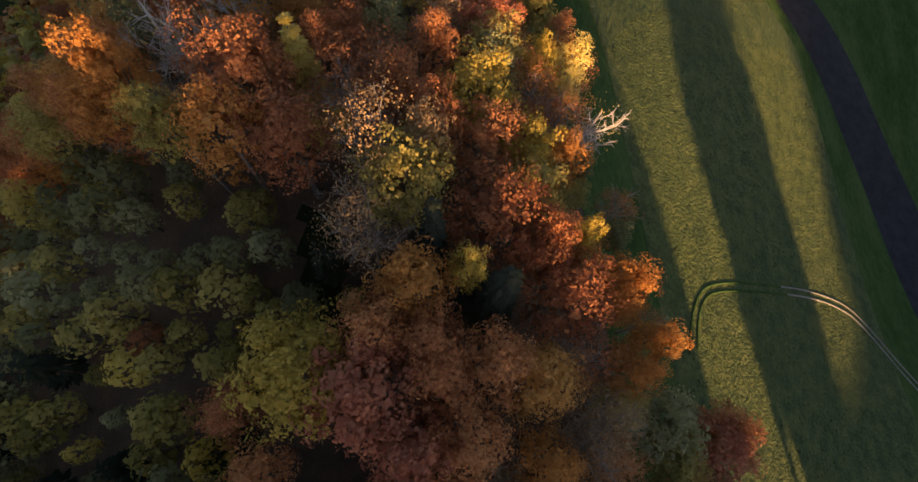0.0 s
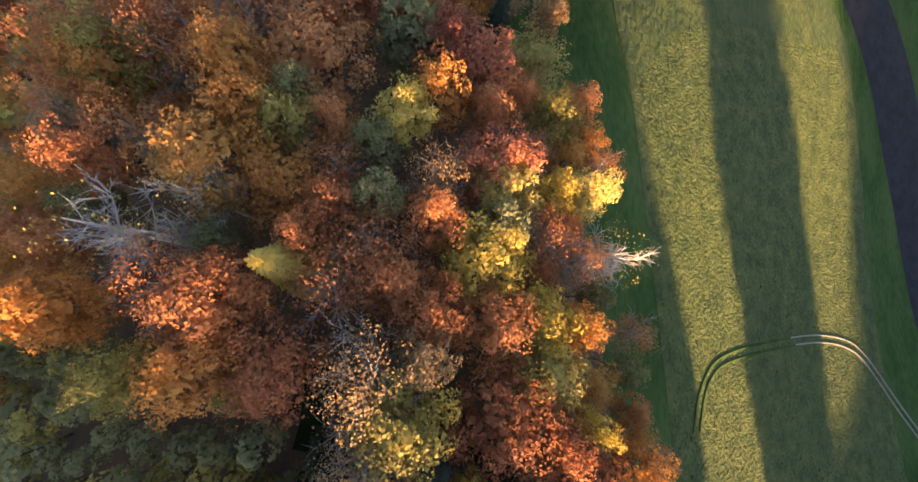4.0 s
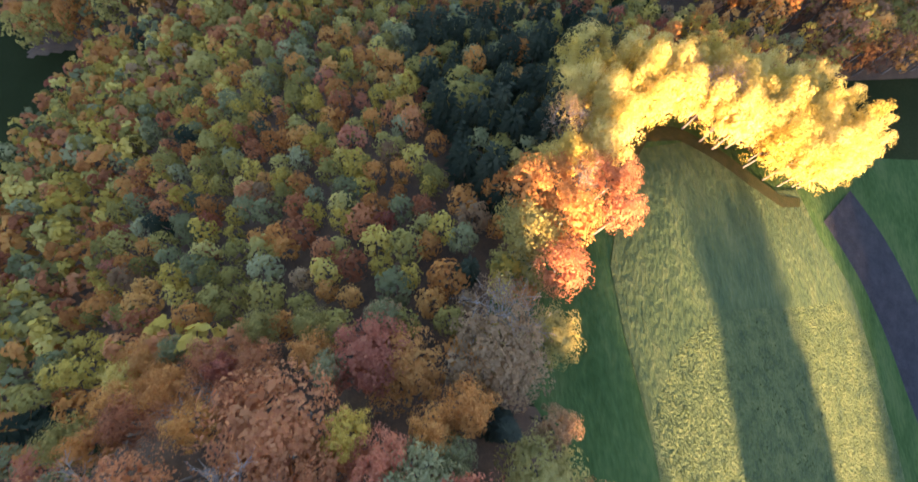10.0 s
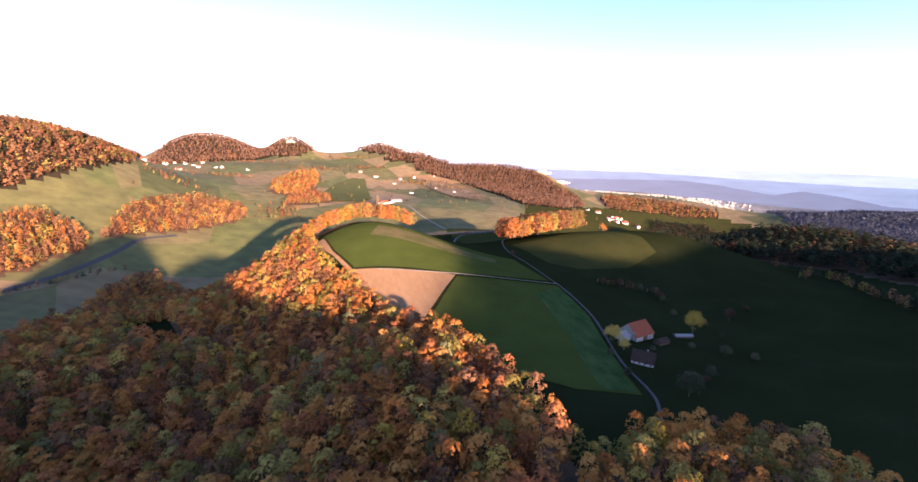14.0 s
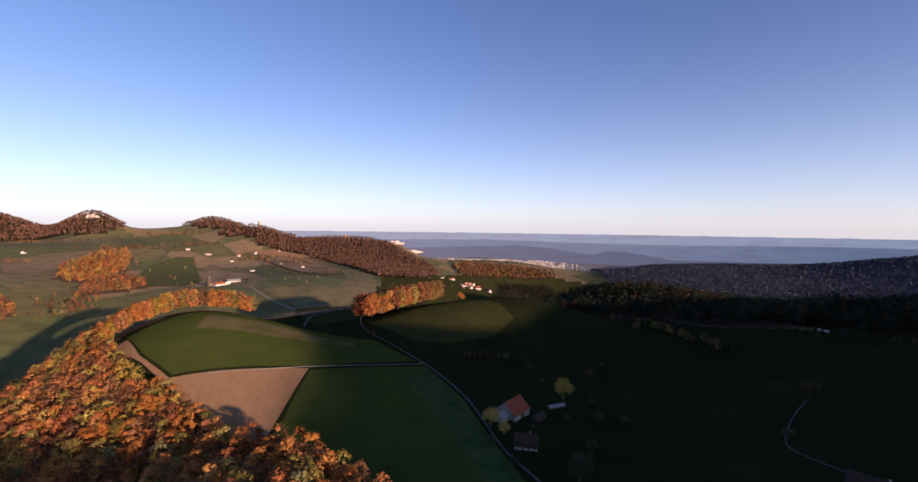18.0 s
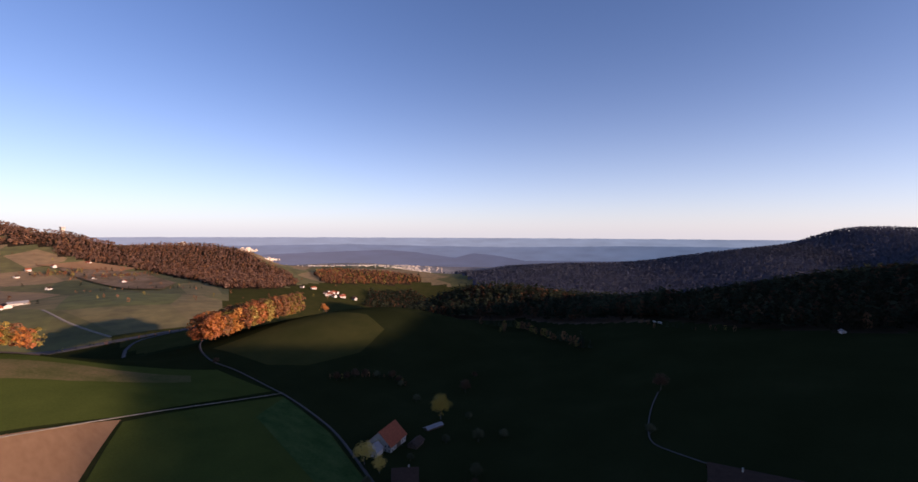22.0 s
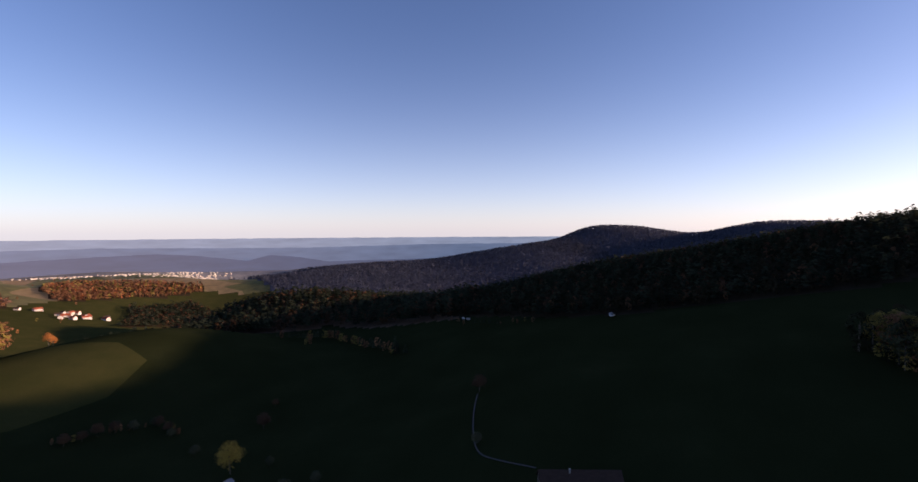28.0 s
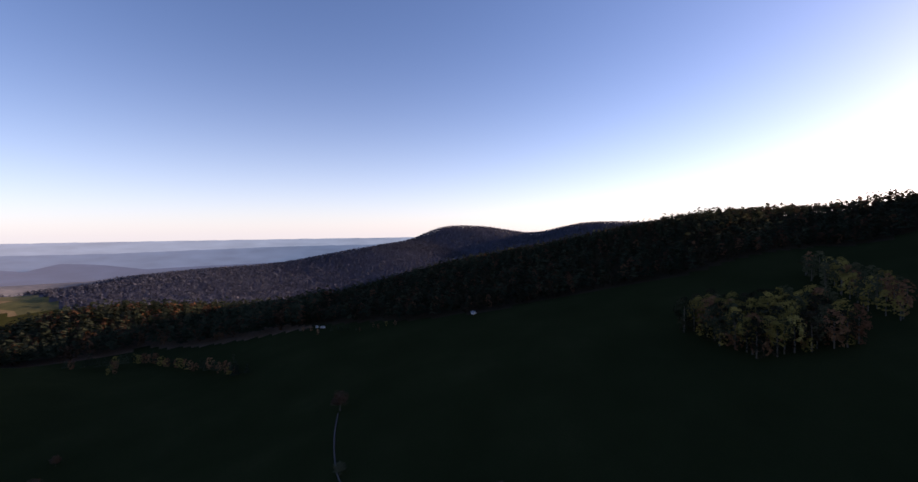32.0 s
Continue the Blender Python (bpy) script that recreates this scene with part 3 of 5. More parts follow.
FAR_WOODS = {
    "rock_ridge": [(557, 2342), (645, 2227), (703, 2078), (720, 1800), (700, 1560), (852, 1560), (1059, 1708), (1146, 1925), (1120, 2208), (1000, 2380), (807, 2450), (640, 2500), (500, 2560), (480, 2480)],
    "rock_spur": [(1180, 1720), (1202, 1690), (1371, 1680), (1627, 1580), (1690, 1640), (1600, 1850), (1500, 2050), (1350, 2000), (1260, 1900)],
    "vale_wood": [(1031, 1318), (1150, 1325), (1291, 1318), (1450, 1390), (1503, 1515), (1267, 1555), (1180, 1440)],
    "blue_ridge": polar((52, 2600), (54, 2250), (58, 1850), (64, 1550), (75, 1350), (98, 1300), (98, 2600), (91, 2900), (75, 2950), (60, 2950), (51, 2850)),
    "twin_hills": polar((86, 2700), (98, 2550), (98, 1700), (125, 1500), (127, 3500), (100, 3500), (88, 3100)),
    "west_hill": polar((-48, 1080), (-36, 1120), (-31, 1190), (-26, 1300), (-21, 1480), (-19, 1800), (-24, 2100), (-45, 2100)),
    "north_hill": [(-1000, 3000), (-700, 2950), (-479, 2950), (-359, 2920), (-285, 2970), (-262, 3150), (-300, 3500), (-900, 3750)],
    "peak": [(-365, 2950), (-260, 2930), (-148, 2850), (-35, 2985), (-30, 3150), (-150, 3300), (-330, 3250)],
    "top": [(290, 2950), (393, 2841), (470, 2852), (520, 2950), (480, 3200), (300, 3250), (230, 3150)],
    "tower_hill": [(347, 2720), (470, 2600), (580, 2470), (690, 2500), (700, 2600), (600, 2850), (420, 2850)],
}
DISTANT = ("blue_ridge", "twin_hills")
VALE = [(300, 1165), (420, 1125), (520, 1130), (560, 1300), (640, 1400), (700, 1560), (860, 1560), (1060, 1700), (1180, 1720), (1371, 1690), (1627, 1590), (1700, 1300), (1300, 1000), (900, 850), (500, 850), (300, 1000)]
# the western end near x = 236 is unseen, added to cast shade
RIGHT_WOOD = [(1343, 802), (980, 560), (715, 335), (625, 205), (602, 135), (590, 0), (545, -109), (565, -284), (530, -377), (420, -440), (330, -455), (236, -470), (240, -520), (420, -640), (700, -560), (1000, -400), (1100, 0), (1150, 500), (1400, 900)]


def build_ground():
    rings = np.concatenate([np.linspace(0, 240, 100), 240 * (4850 / 240) ** (np.arange(1, 151) / 150)])
    turns = 540
    a = np.arange(turns) * 2 * math.pi / turns
    R, A = np.meshgrid(rings[1:], a, indexing="ij")
    X, Y = MIDDLE[0] + R * np.sin(A), MIDDLE[1] + R * np.cos(A)
    Z = land(X, Y)
    V = np.stack([X, Y, Z], -1).reshape(-1, 3)
    n = len(rings) - 1
    i, j = np.meshgrid(np.arange(n - 1), np.arange(turns), indexing="ij")
    j2 = (j + 1) % turns
    F = np.stack([i * turns + j, i * turns + j2, (i + 1) * turns + j2, (i + 1) * turns + j], -1).reshape(-1, 4)
    F = F[:, ::-1]
    me = mesh_of("ground", V, F, None, True)
    for m in (SHADE_MEADOW, LITTER, FAR_MEADOW, FAR_WOOD, HAZE_WOOD, HAZE_PLAIN, SUN_SHADE_GRASS):
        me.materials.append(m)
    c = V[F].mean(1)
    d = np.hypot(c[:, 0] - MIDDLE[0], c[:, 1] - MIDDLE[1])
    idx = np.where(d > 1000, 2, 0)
    turn = np.degrees(np.arctan2(c[:, 0] - MIDDLE[0], c[:, 1] - MIDDLE[1]))
    idx[(turn < -8) & (d > 600)] = 2
    # darker ground colour puts the vale in shade
    idx[inside(VALE, c[:, 0], c[:, 1])] = 6
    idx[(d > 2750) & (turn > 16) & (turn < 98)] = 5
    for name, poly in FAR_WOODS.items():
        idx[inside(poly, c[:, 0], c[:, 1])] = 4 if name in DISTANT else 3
    for name, poly in WOODS.items():
        if name not in ("hill_grove", "high_grove", "copse"):
            idx[inside(poly, c[:, 0], c[:, 1])] = 1
    idx[inside(CLEARING, c[:, 0], c[:, 1])] = 0
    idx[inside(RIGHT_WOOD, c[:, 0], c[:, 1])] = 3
    me.polygons.foreach_set("material_index", idx.astype(np.int32))
    ob = tagged(new("ground", me), "rolling green meadows and wooded hills in autumn", "ground", kind="structure")
    # the middle of the sheet
    return ob


build_ground()


def drape(name, poly_or_strip, mat, lift, label, category, step=4.0):
    """A sheet that lies on the land inside a polygon."""
    xs, ys = [p[0] for p in poly_or_strip], [p[1] for p in poly_or_strip]
    X = np.arange(min(xs) - step, max(xs) + step, step)
    Y = np.arange(min(ys) - step, max(ys) + step, step)
    bm = bmesh.new()
    vs = [bm.verts.new((x, y, 0)) for x, y in poly_or_strip]
    bm.faces.new(vs)
    for axis, cuts in ((0, X), (1, Y)):
        for c in cuts:
            no = (1, 0, 0) if axis == 0 else (0, 1, 0)
            co = (c, 0, 0) if axis == 0 else (0, c, 0)
            bmesh.ops.bisect_plane(bm, geom=bm.verts[:] + bm.edges[:] + bm.faces[:], plane_co=co, plane_no=no)
    for v in bm.verts:
        v.co.z = float(land(v.co.x, v.co.y)) + lift
    for f in bm.faces:
        f.smooth = True
        if f.normal.z < 0:
            f.normal_flip()
    me = bpy.data.meshes.new(name)
    bm.to_mesh(me)
    bm.free()
    me.materials.append(mat)
    return tagged(new(name, me), label, category, kind="structure")


def curve_points(pts, step):
    """Evenly spaced points on a smooth line through pts."""
    p = [Vector((*q, 0)) for q in pts]
    p = [p[0] * 2 - p[1]] + p + [p[-1] * 2 - p[-2]]
    out = []
    for i in range(1, len(p) - 2):
        k = max(2, int((p[i + 1] - p[i]).length / step))
        for s in range(k):
            t = s / k
            a, b, c, d = p[i - 1:i + 3]
            out.append(0.5 * (2 * b + (c - a) * t + (2 * a - 5 * b + 4 * c - d) * t * t + (3 * b - a - 3 * c + d) * t ** 3))
    out.append(p[-2])
    return out


def strip(name, pts, width, mat, lift, label, category, step=3.0, share=(0.0, 1.0)):
    """A lane along a smooth line, or a share of its length, with a slight thickness at its edges."""
    c = curve_points(pts, step)
    c = c[int(share[0] * len(c)):int(share[1] * len(c)) + 1]
    V, F = [], []
    for i, q in enumerate(c):
        d = (c[min(i + 1, len(c) - 1)] - c[max(i - 1, 0)]).normalized()
        s = Vector((d.y, -d.x, 0)) * width / 2
        for f, up in ((-1.08, -0.25), (-1, 0), (0, 0.03), (1, 0), (1.08, -0.25)):
            x, y = q.x + s.x * f, q.y + s.y * f
            V.append((x, y, float(land(x, y)) + lift + up))
        if i:
            for k in range(4):
                b = (i - 1) * 5 + k
                F.append((b, b + 5, b + 6, b + 1))
    return tagged(new(name, mesh_of(name, V, F, mat, True)), label, category, kind="structure")


# ---- fields and lanes ----
drape("pasture", [(44, -85), (38, 14), (31, 56), (27, 72), (14, 90), (16, 107), (36, 112), (43, 146), (70, 157), (100, 147), (130, 156), (175, 160), (215, 150), (240, 60), (240, -85)], PASTURE, 0.05, "smooth green pasture round the mown field", "field")
drape("mown_field", [(64, -80), (52, 14), (48, 50), (46, 73), (43, 92), (42, 107), (46, 121), (52, 139), (70, 145), (100, 136), (112, 139), (117, 124), (127, 112), (133, 90), (137, 68), (138, 40), (138, -80)], FIELD, 0.12, "lumpy mown grass field on the slope beside the wood", "field")
drape("headland", [(46, 76), (43, 92), (42, 107), (46, 121), (52, 139), (70, 145), (100, 136), (112, 139), (117, 124), (127, 112), (131, 100), (118, 106), (104, 103), (88, 101), (70, 99), (56, 90)], HEADLAND, 0.2, "darker green end of the mown field, marked by turning wheels", "field", 3.0)
drape("litter_strip", [(41, 118), (46, 130), (50, 141), (60, 150), (70, 150), (82, 145), (93, 139), (103, 135), (112, 136), (111, 133), (102, 131), (90, 135), (78, 141), (68, 145), (58, 143), (53, 136), (49, 128), (46, 117)], FALLEN, 0.3, "brown fallen leaves along the edge of the wood", "ground", 3.0)
strip("ploughed_strip", [(176, -90), (170, -20), (167, 33), (164, 62), (158, 84), (151, 104), (142, 121), (130, 137)], 21.0, PLOUGH, 0.22, "strip of dark freshly ploughed soil", "field")
for off in (-0.95, 0.95):
    rut = [(60 - off, 6), (62 - off, 13), (66 - off * 0.6, 18.2 + off * 0.7), (74, 20.6 + off), (88, 22.0 + off), (104, 22.8 + off), (115, 22.4 + off), (124 + off * 0.4, 20.6 + off), (129.5 + off * 0.7, 17.5 + off * 0.7), (135.5 + off * 0.8, 11 + off * 0.6), (142.5 + off * 0.8, 1.5 + off * 0.6), (151 + off * 0.8, -10 + off * 0.6), (168 + off * 0.8, -32 + off * 0.6)]
    strip("wheel_rut", rut, 0.42, GRAVEL, 0.3, "pale rut of a tractor track in grass", "track", 2.0, (0.32, 1.0))
    # raised strip whose dark green stands in for the shaded groove
    strip("grass_rut", rut, 0.55, PASTURE, 0.28, "dark green rut in the grass, groove shade in its colour", "track", 2.0, (0.0, 0.32))
drape("tilled_field", [(140, 556), (80, 468), (54, 524), (14, 640), (-11, 695), (4, 700), (14, 650), (34, 598)], TAN, 0.3, "pale brown tilled field beside the wood", "field")
drape("crop_field", [(142, 560), (36, 601), (16, 652), (4, 706), (60, 728), (128, 722), (200, 700), (255, 660), (258, 560)], CROP, 0.3, "bright green field of young crop", "field")
drape("bare_patch", [(60, 668), (130, 640), (215, 625), (225, 650), (150, 690), (75, 705)], FALLOW, 0.45, "pale brown patch of bare soil in the crop", "field")
drape("lower_field", [(140, 552), (85, 466), (118, 372), (150, 330), (185, 312), (205, 363), (236, 445), (256, 540)], CROP, 0.3, "green meadow below the wood", "field")
drape("grass_strip", [(212, 505), (255, 535), (236, 447), (204, 362), (184, 316), (166, 326), (190, 400)], PASTURE, 0.45, "paler strip of grass beside the lane", "field")
# paler sheet painted where the sun patch falls on the dark meadow
drape("sunlit_meadow", [(300, 640), (288, 742), (342, 747), (425, 765), (470, 760), (490, 690), (470, 630), (400, 600), (330, 610)], SUN_SHADE_GRASS, 0.35, "yellow-green meadow beside the copse with a painted patch of sun", "field")
drape("earth_bank", [(453, 2276), (466, 1977), (485, 1680), (539, 1600), (640, 1761), (660, 2100), (555, 2262)], HEAP, 3.5, "bare brown earth of a dug-out hillside", "ground", 30.0)
drape("green_parcel", [(-28, 1608), (60, 1585), (125, 1560), (170, 1640), (202, 2240), (141, 2240), (59, 2061)], PARCEL, 3.0, "green meadow across the valley", "field", 30.0)
drape("stubble_parcel", [(403, 2332), (545, 2345), (665, 2190), (600, 2150), (448, 2290)], TAN, 4.5, "pale stubble field below the wooded ridge", "field", 30.0)
strip("lane", [(150, 250), (172, 282), (192, 312), (208, 363), (225, 405), (241, 450), (256, 520), (262, 560), (268, 637), (266, 700), (285, 770), (330, 860)], 1.9, ROAD, 0.6, "narrow grey country lane", "road")
strip("field_path", [(262, 548), (200, 552), (144, 559), (100, 570), (60, 586)], 1.1, GRAVEL, 0.65, "pale gravel farm path", "path")

# tufts of longer grass over the mown field
g = np.random.default_rng(21)
x, y = g.uniform(42, 138, 34000), g.uniform(-40, 110, 34000)
FIELD_EDGE = [(64, -80), (53, 14), (49, 50), (47, 76), (56, 90), (70, 99), (88, 101), (104, 103), (118, 106), (130, 98), (136, 68), (137, 40), (137, -80)]
ok = inside(FIELD_EDGE, x, y)
x, y = x[ok], y[ok]
z = land(x, y)
a, s = g.uniform(0, math.pi, len(x)), g.uniform(0.1, 0.3, len(x))
dx, dy, up = np.cos(a) * s, np.sin(a) * s, s * g.uniform(0.5, 1.1, len(x))
lx, ly = g.normal(size=len(x)) * 0.12, g.normal(size=len(x)) * 0.12
tufts = np.stack([np.stack([x - dx, y - dy, z], 1), np.stack([x + dx, y + dy, z], 1), np.stack([x + dx * 0.6 + lx, y + dy * 0.6 + ly, z + up], 1), np.stack([x - dx * 0.6 + lx, y - dy * 0.6 + ly, z + up], 1)], 1)
TUFT = leaf_material("grass_tufts", [(0.028, 0.045, 0.013), (0.05, 0.068, 0.018), (0.08, 0.088, 0.026)])
tagged(new("grass_tufts", quad_mesh("grass_tufts", tufts, TUFT)), "yellow-green tufts of grass over the mown field", "grass", kind="stuff")


# ---- trees of the ridge, one by one ----
def scatter(poly, spacing, seed):
    rng = np.random.default_rng(seed)
    xs, ys = [p[0] for p in poly], [p[1] for p in poly]
    out = []
    row = 0
    y = min(ys)
    while y < max(ys):
        x = min(xs) + (spacing / 2 if row % 2 else 0)
        while x < max(xs):
            out.append((x + rng.normal() * spacing * 0.2, y + rng.normal() * spacing * 0.2))
            x += spacing
        y += spacing * 0.87
        row += 1
    out = np.array(out)
    return out[inside(poly, out[:, 0], out[:, 1])]


MASTERS, HEIGHT, BREADTH = {}, {}, {}
for i, (kind, hue, hh, rr, low) in enumerate([
        ("beech", "russet", 27, 7.0, 9), ("beech", "russet", 29, 6.2, 10), ("beech", "orange", 27, 6.6, 9), ("beech", "orange", 25, 5.8, 8),
        ("beech", "yellow", 25, 6.0, 8), ("beech", "olive", 26, 6.2, 8), ("beech", "green", 22, 5.4, 7), ("beech", "red", 22, 5.4, 7),
        ("bare", "pale", 26, 6.8, 9), ("bare", "russet", 27, 5.5, 10), ("fir", "fir", 27, 3.6, 0), ("beech", "pale", 24, 6.0, 8), ("beech", "straw", 20, 5.4, 0.4), ("beech", "straw", 22, 5.0, 0.4), ("beech", "yellow", 20, 5.2, 0.4), ("beech", "yellow", 14, 6.4, 0.8), ("beech", "bramble", 11, 5.0, 0.6), ("beech", "sage", 11, 5.4, 0.5), ("bare", "straw", 26, 6.0, 9), ("fir", "yellow", 27, 3.2, 0)]):
    MASTERS[kind, hue, i] = tree_kind(kind, hue, 40 + i, hh, rr, low)
    HEIGHT[kind, hue, i], BREADTH[kind, hue, i] = hh, rr
USED = {}


def plant(key, x, y, size, turn, tall=None):
    """Stands a master tree, or a copy of it, at a place; tall: its height in metres."""
    m = pose(x, y, float(land(x, y)) - 0.3, 0, 0, turn)
    high = tall / HEIGHT[key] if tall else size
    root = MASTERS[key]
    if key in USED:
        made = copy_thing(root, m)
        made.matrix_basis = m @ Matrix.Diagonal((size, size, high, 1))
        return made
    USED[key] = True
    root.matrix_basis = m @ Matrix.Diagonal((size, size, high, 1))
    return root


keys = list(MASTERS)
SHORT = {"r": (0, 1), "o": (2, 3), "y": (4,), "l": (5,), "g": (6,), "d": (7,), "bp": (8,), "br": (9,), "f": (10,), "p": (11,), "w": (15,), "k": (16,), "v": (17,), "bw": (18,), "x": (19,), "s": (12,)}
STANDS = {
    "bp": [(-1.3, 25.1, 0.73, 30), (-1.9, 15.5, 0.69, 28), (28.4, -5.1, 0.57, 27), (26.2, -7.8, 0.56, 26), (4.6, 46.4, 0.53, 27), (15.3, 93.5, 0.90, 22)],
    "l": [(2, 20.4, 0.81, 30), (-23.7, 24.8, 0.50, 26), (13.4, 46.3, 0.71, 26), (18.4, 23.8, 0.81, 26), (41.4, -10.8, 0.63, 20), (-32.4, 58.5, 0.80, 31), (-13.4, 52.7, 0.61, 23), (19.1, 70.2, 0.94, 18), (21.3, 59, 0.62, 23), (23.8, 90.3, 0.75, 17), (20.8, 110, 0.97, 22)],
    "p": [(4.2, 26.7, 0.52, 28), (13.5, 86.4, 1.24, 20)],
    "r": [(12.3, 29.5, 0.71, 26), (-11.5, 25.1, 0.79, 24), (-16.7, 31.3, 0.68, 26), (5, 41.5, 0.57, 26), (13.2, 18.9, 0.91, 28), (19.6, 15.6, 0.66, 29), (22.6, 9.9, 0.84, 29), (6, 3.4, 0.61, 29), (-0.3, 4.3, 0.53, 28), (6.9, -1, 0.61, 29), (12.8, 1.1, 0.63, 29), (50, -7, 0.54, 24), (10.1, -7, 0.62, 28), (-30.6, 45.7, 0.51, 29), (-6.3, 42.7, 0.51, 23), (11.7, 57.3, 0.55, 26), (-10.8, 62, 0.95, 25), (0.4, 33.9, 0.65, 25), (-14.6, 33.9, 0.50, 25), (-9, 39.3, 0.48, 23), (4.8, 31.1, 0.57, 26), (-17.1, 76, 1.26, 28), (-30.8, 68.2, 0.74, 32), (-9.3, 70.3, 0.72, 26), (-37.9, 58.8, 0.59, 33), (26, 102.2, 0.75, 21)],
    "x": [(-11.2, 35.8, 1.11, 24)],
    "o": [(-18.8, 25.6, 0.68, 25), (-30.4, 30.8, 0.59, 28), (23.3, 28.9, 0.48, 27), (3.4, 9.3, 0.73, 28), (31.3, 11.5, 0.56, 30), (18.9, -0.5, 0.77, 27), (31.6, 0.8, 0.50, 28), (36.3, 4.6, 0.47, 28), (19.5, -9.6, 0.54, 27), (-20.1, 46.6, 0.88, 25), (-19.6, 58.8, 0.62, 29), (-17.2, 53.5, 0.67, 26), (-12.6, 44.7, 0.71, 22), (4.9, 58.6, 0.66, 27), (-0.8, 84, 0.88, 17), (8.7, 79, 0.65, 22), (-32.2, 56.2, 0.65, 30), (28, 113.5, 1.0, 24), (21.9, 118.3, 0.83, 25)],
    "br": [(-21.1, 34.1, 0.63, 26), (-6, 34.9, 0.77, 24), (-1.3, 38.2, 0.87, 24), (19, 41, 0.68, 25), (25, 37.7, 0.60, 24), (26.1, 2.4, 0.71, 27), (-28.1, 49.6, 0.60, 27), (-34.9, 52, 0.60, 30), (-27.1, 60.5, 0.80, 31), (-37.1, 64.9, 0.80, 34), (-7, 47.3, 0.68, 22), (-26.1, 62.9, 0.92, 31), (-34, 63.2, 0.94, 33), (-39.9, 66.3, 0.93, 35), (-19.8, 67.1, 0.87, 30)],
    "y": [(10.9, 37.4, 0.85, 26), (21.1, 47, 0.46, 25), (18.1, 29.8, 0.74, 26), (25, 17.3, 0.33, 29), (9.7, 11.4, 0.36, 29), (-8.1, -0, 0.99, 26), (0.8, 54.6, 0.62, 26), (-7.8, 75.8, 0.50, 27)],
    "s": [(26.5, 47.4, 0.60, 26)],
    "bw": [(30.7, 39.4, 0.76, 24), (-28.5, 38.7, 0.72, 28), (-19.8, 42.5, 0.61, 26), (-21.8, 38, 0.37, 26)],
    "f": [(5.4, 14.9, 0.74, 30), (13.6, 9.3, 1.03, 29), (14, 76.1, 0.77, 22)],
    "d": [(-1.1, -1.9, 1.00, 28), (48.6, -9.2, 0.88, 23), (4.2, -7.8, 0.77, 28), (12.6, 48.8, 0.92, 26), (5.6, 66.5, 0.82, 26), (-6.5, 86, 1.04, 19), (-3.1, 73.2, 0.62, 27), (9.4, 64.8, 1.03, 25)],
    "g": [(40.8, -6.9, 0.96, 20), (-2.5, 50.8, 0.57, 23), (-1.7, 44.1, 0.54, 24), (-12.1, 56.7, 0.42, 24), (0.7, 69.4, 1.02, 26), (12.9, 41.4, 0.66, 26)],
}
rng = np.random.default_rng(5)
taken, reach = [], []
for short, spots in STANDS.items():
    for i, (x, y, size, tall) in enumerate(spots):
        key = keys[SHORT[short][i % len(SHORT[short])]]
        plant(key, x, y, size * 1.28, rng.uniform(0, 360), tall)
        taken.append((x, y))
        reach.append(1.4 + 0.9 * size * BREADTH[key])
taken, reach = np.array(taken), np.array(reach)
HOLLOW = [(-62, 30), (-41, 30), (-35, 29), (-28, 26), (-17, 24), (-9, 23), (-8, 18), (-7, 11), (-3, 8), (-4, 5), (-7, 4), (-14, 2), (-17, -3), (-18, -40), (-62, -40)]
for name, seed in (("ridge", 1), ("spur", 2)):
    for x, y in scatter(WOODS[name], 4.4 if name == "ridge" else 6.4, seed):
        if y < -24 or np.min(np.hypot(taken[:, 0] - x, taken[:, 1] - y) / reach) < 1.0 or inside(HOLLOW, x, y):
            continue
        p = np.array([5, 5, 4, 3, 2.2, 3, 1.8, 1.2, 0.3, 2.5, 0.4, 0.2, 0, 0, 0])
        if name == "spur":
            p = np.array([0, 0, 0, 0, 0, 0, 0, 0, 0.3, 0, 0, 0, 4, 4, 3])
            if x < 42 and y < 125:
                p = np.array([4, 4, 2, 2, 1, 2, 0, 0, 0, 0.5, 0, 0, 0, 0, 1])
        k = rng.choice(len(p), p=p / p.sum())
        if name == "spur":
            plant(keys[k], x, y, rng.uniform(0.7, 0.95), rng.uniform(0, 360), rng.uniform(20, 25))
        else:
            plant(keys[k], x, y, rng.uniform(0.55, 0.78), rng.uniform(0, 360), rng.uniform(19, 23) * (0.8 if x > 22 or y > 80 else 1.0))
            taken, reach = np.vstack([taken, (x, y)]), np.append(reach, 4.2)
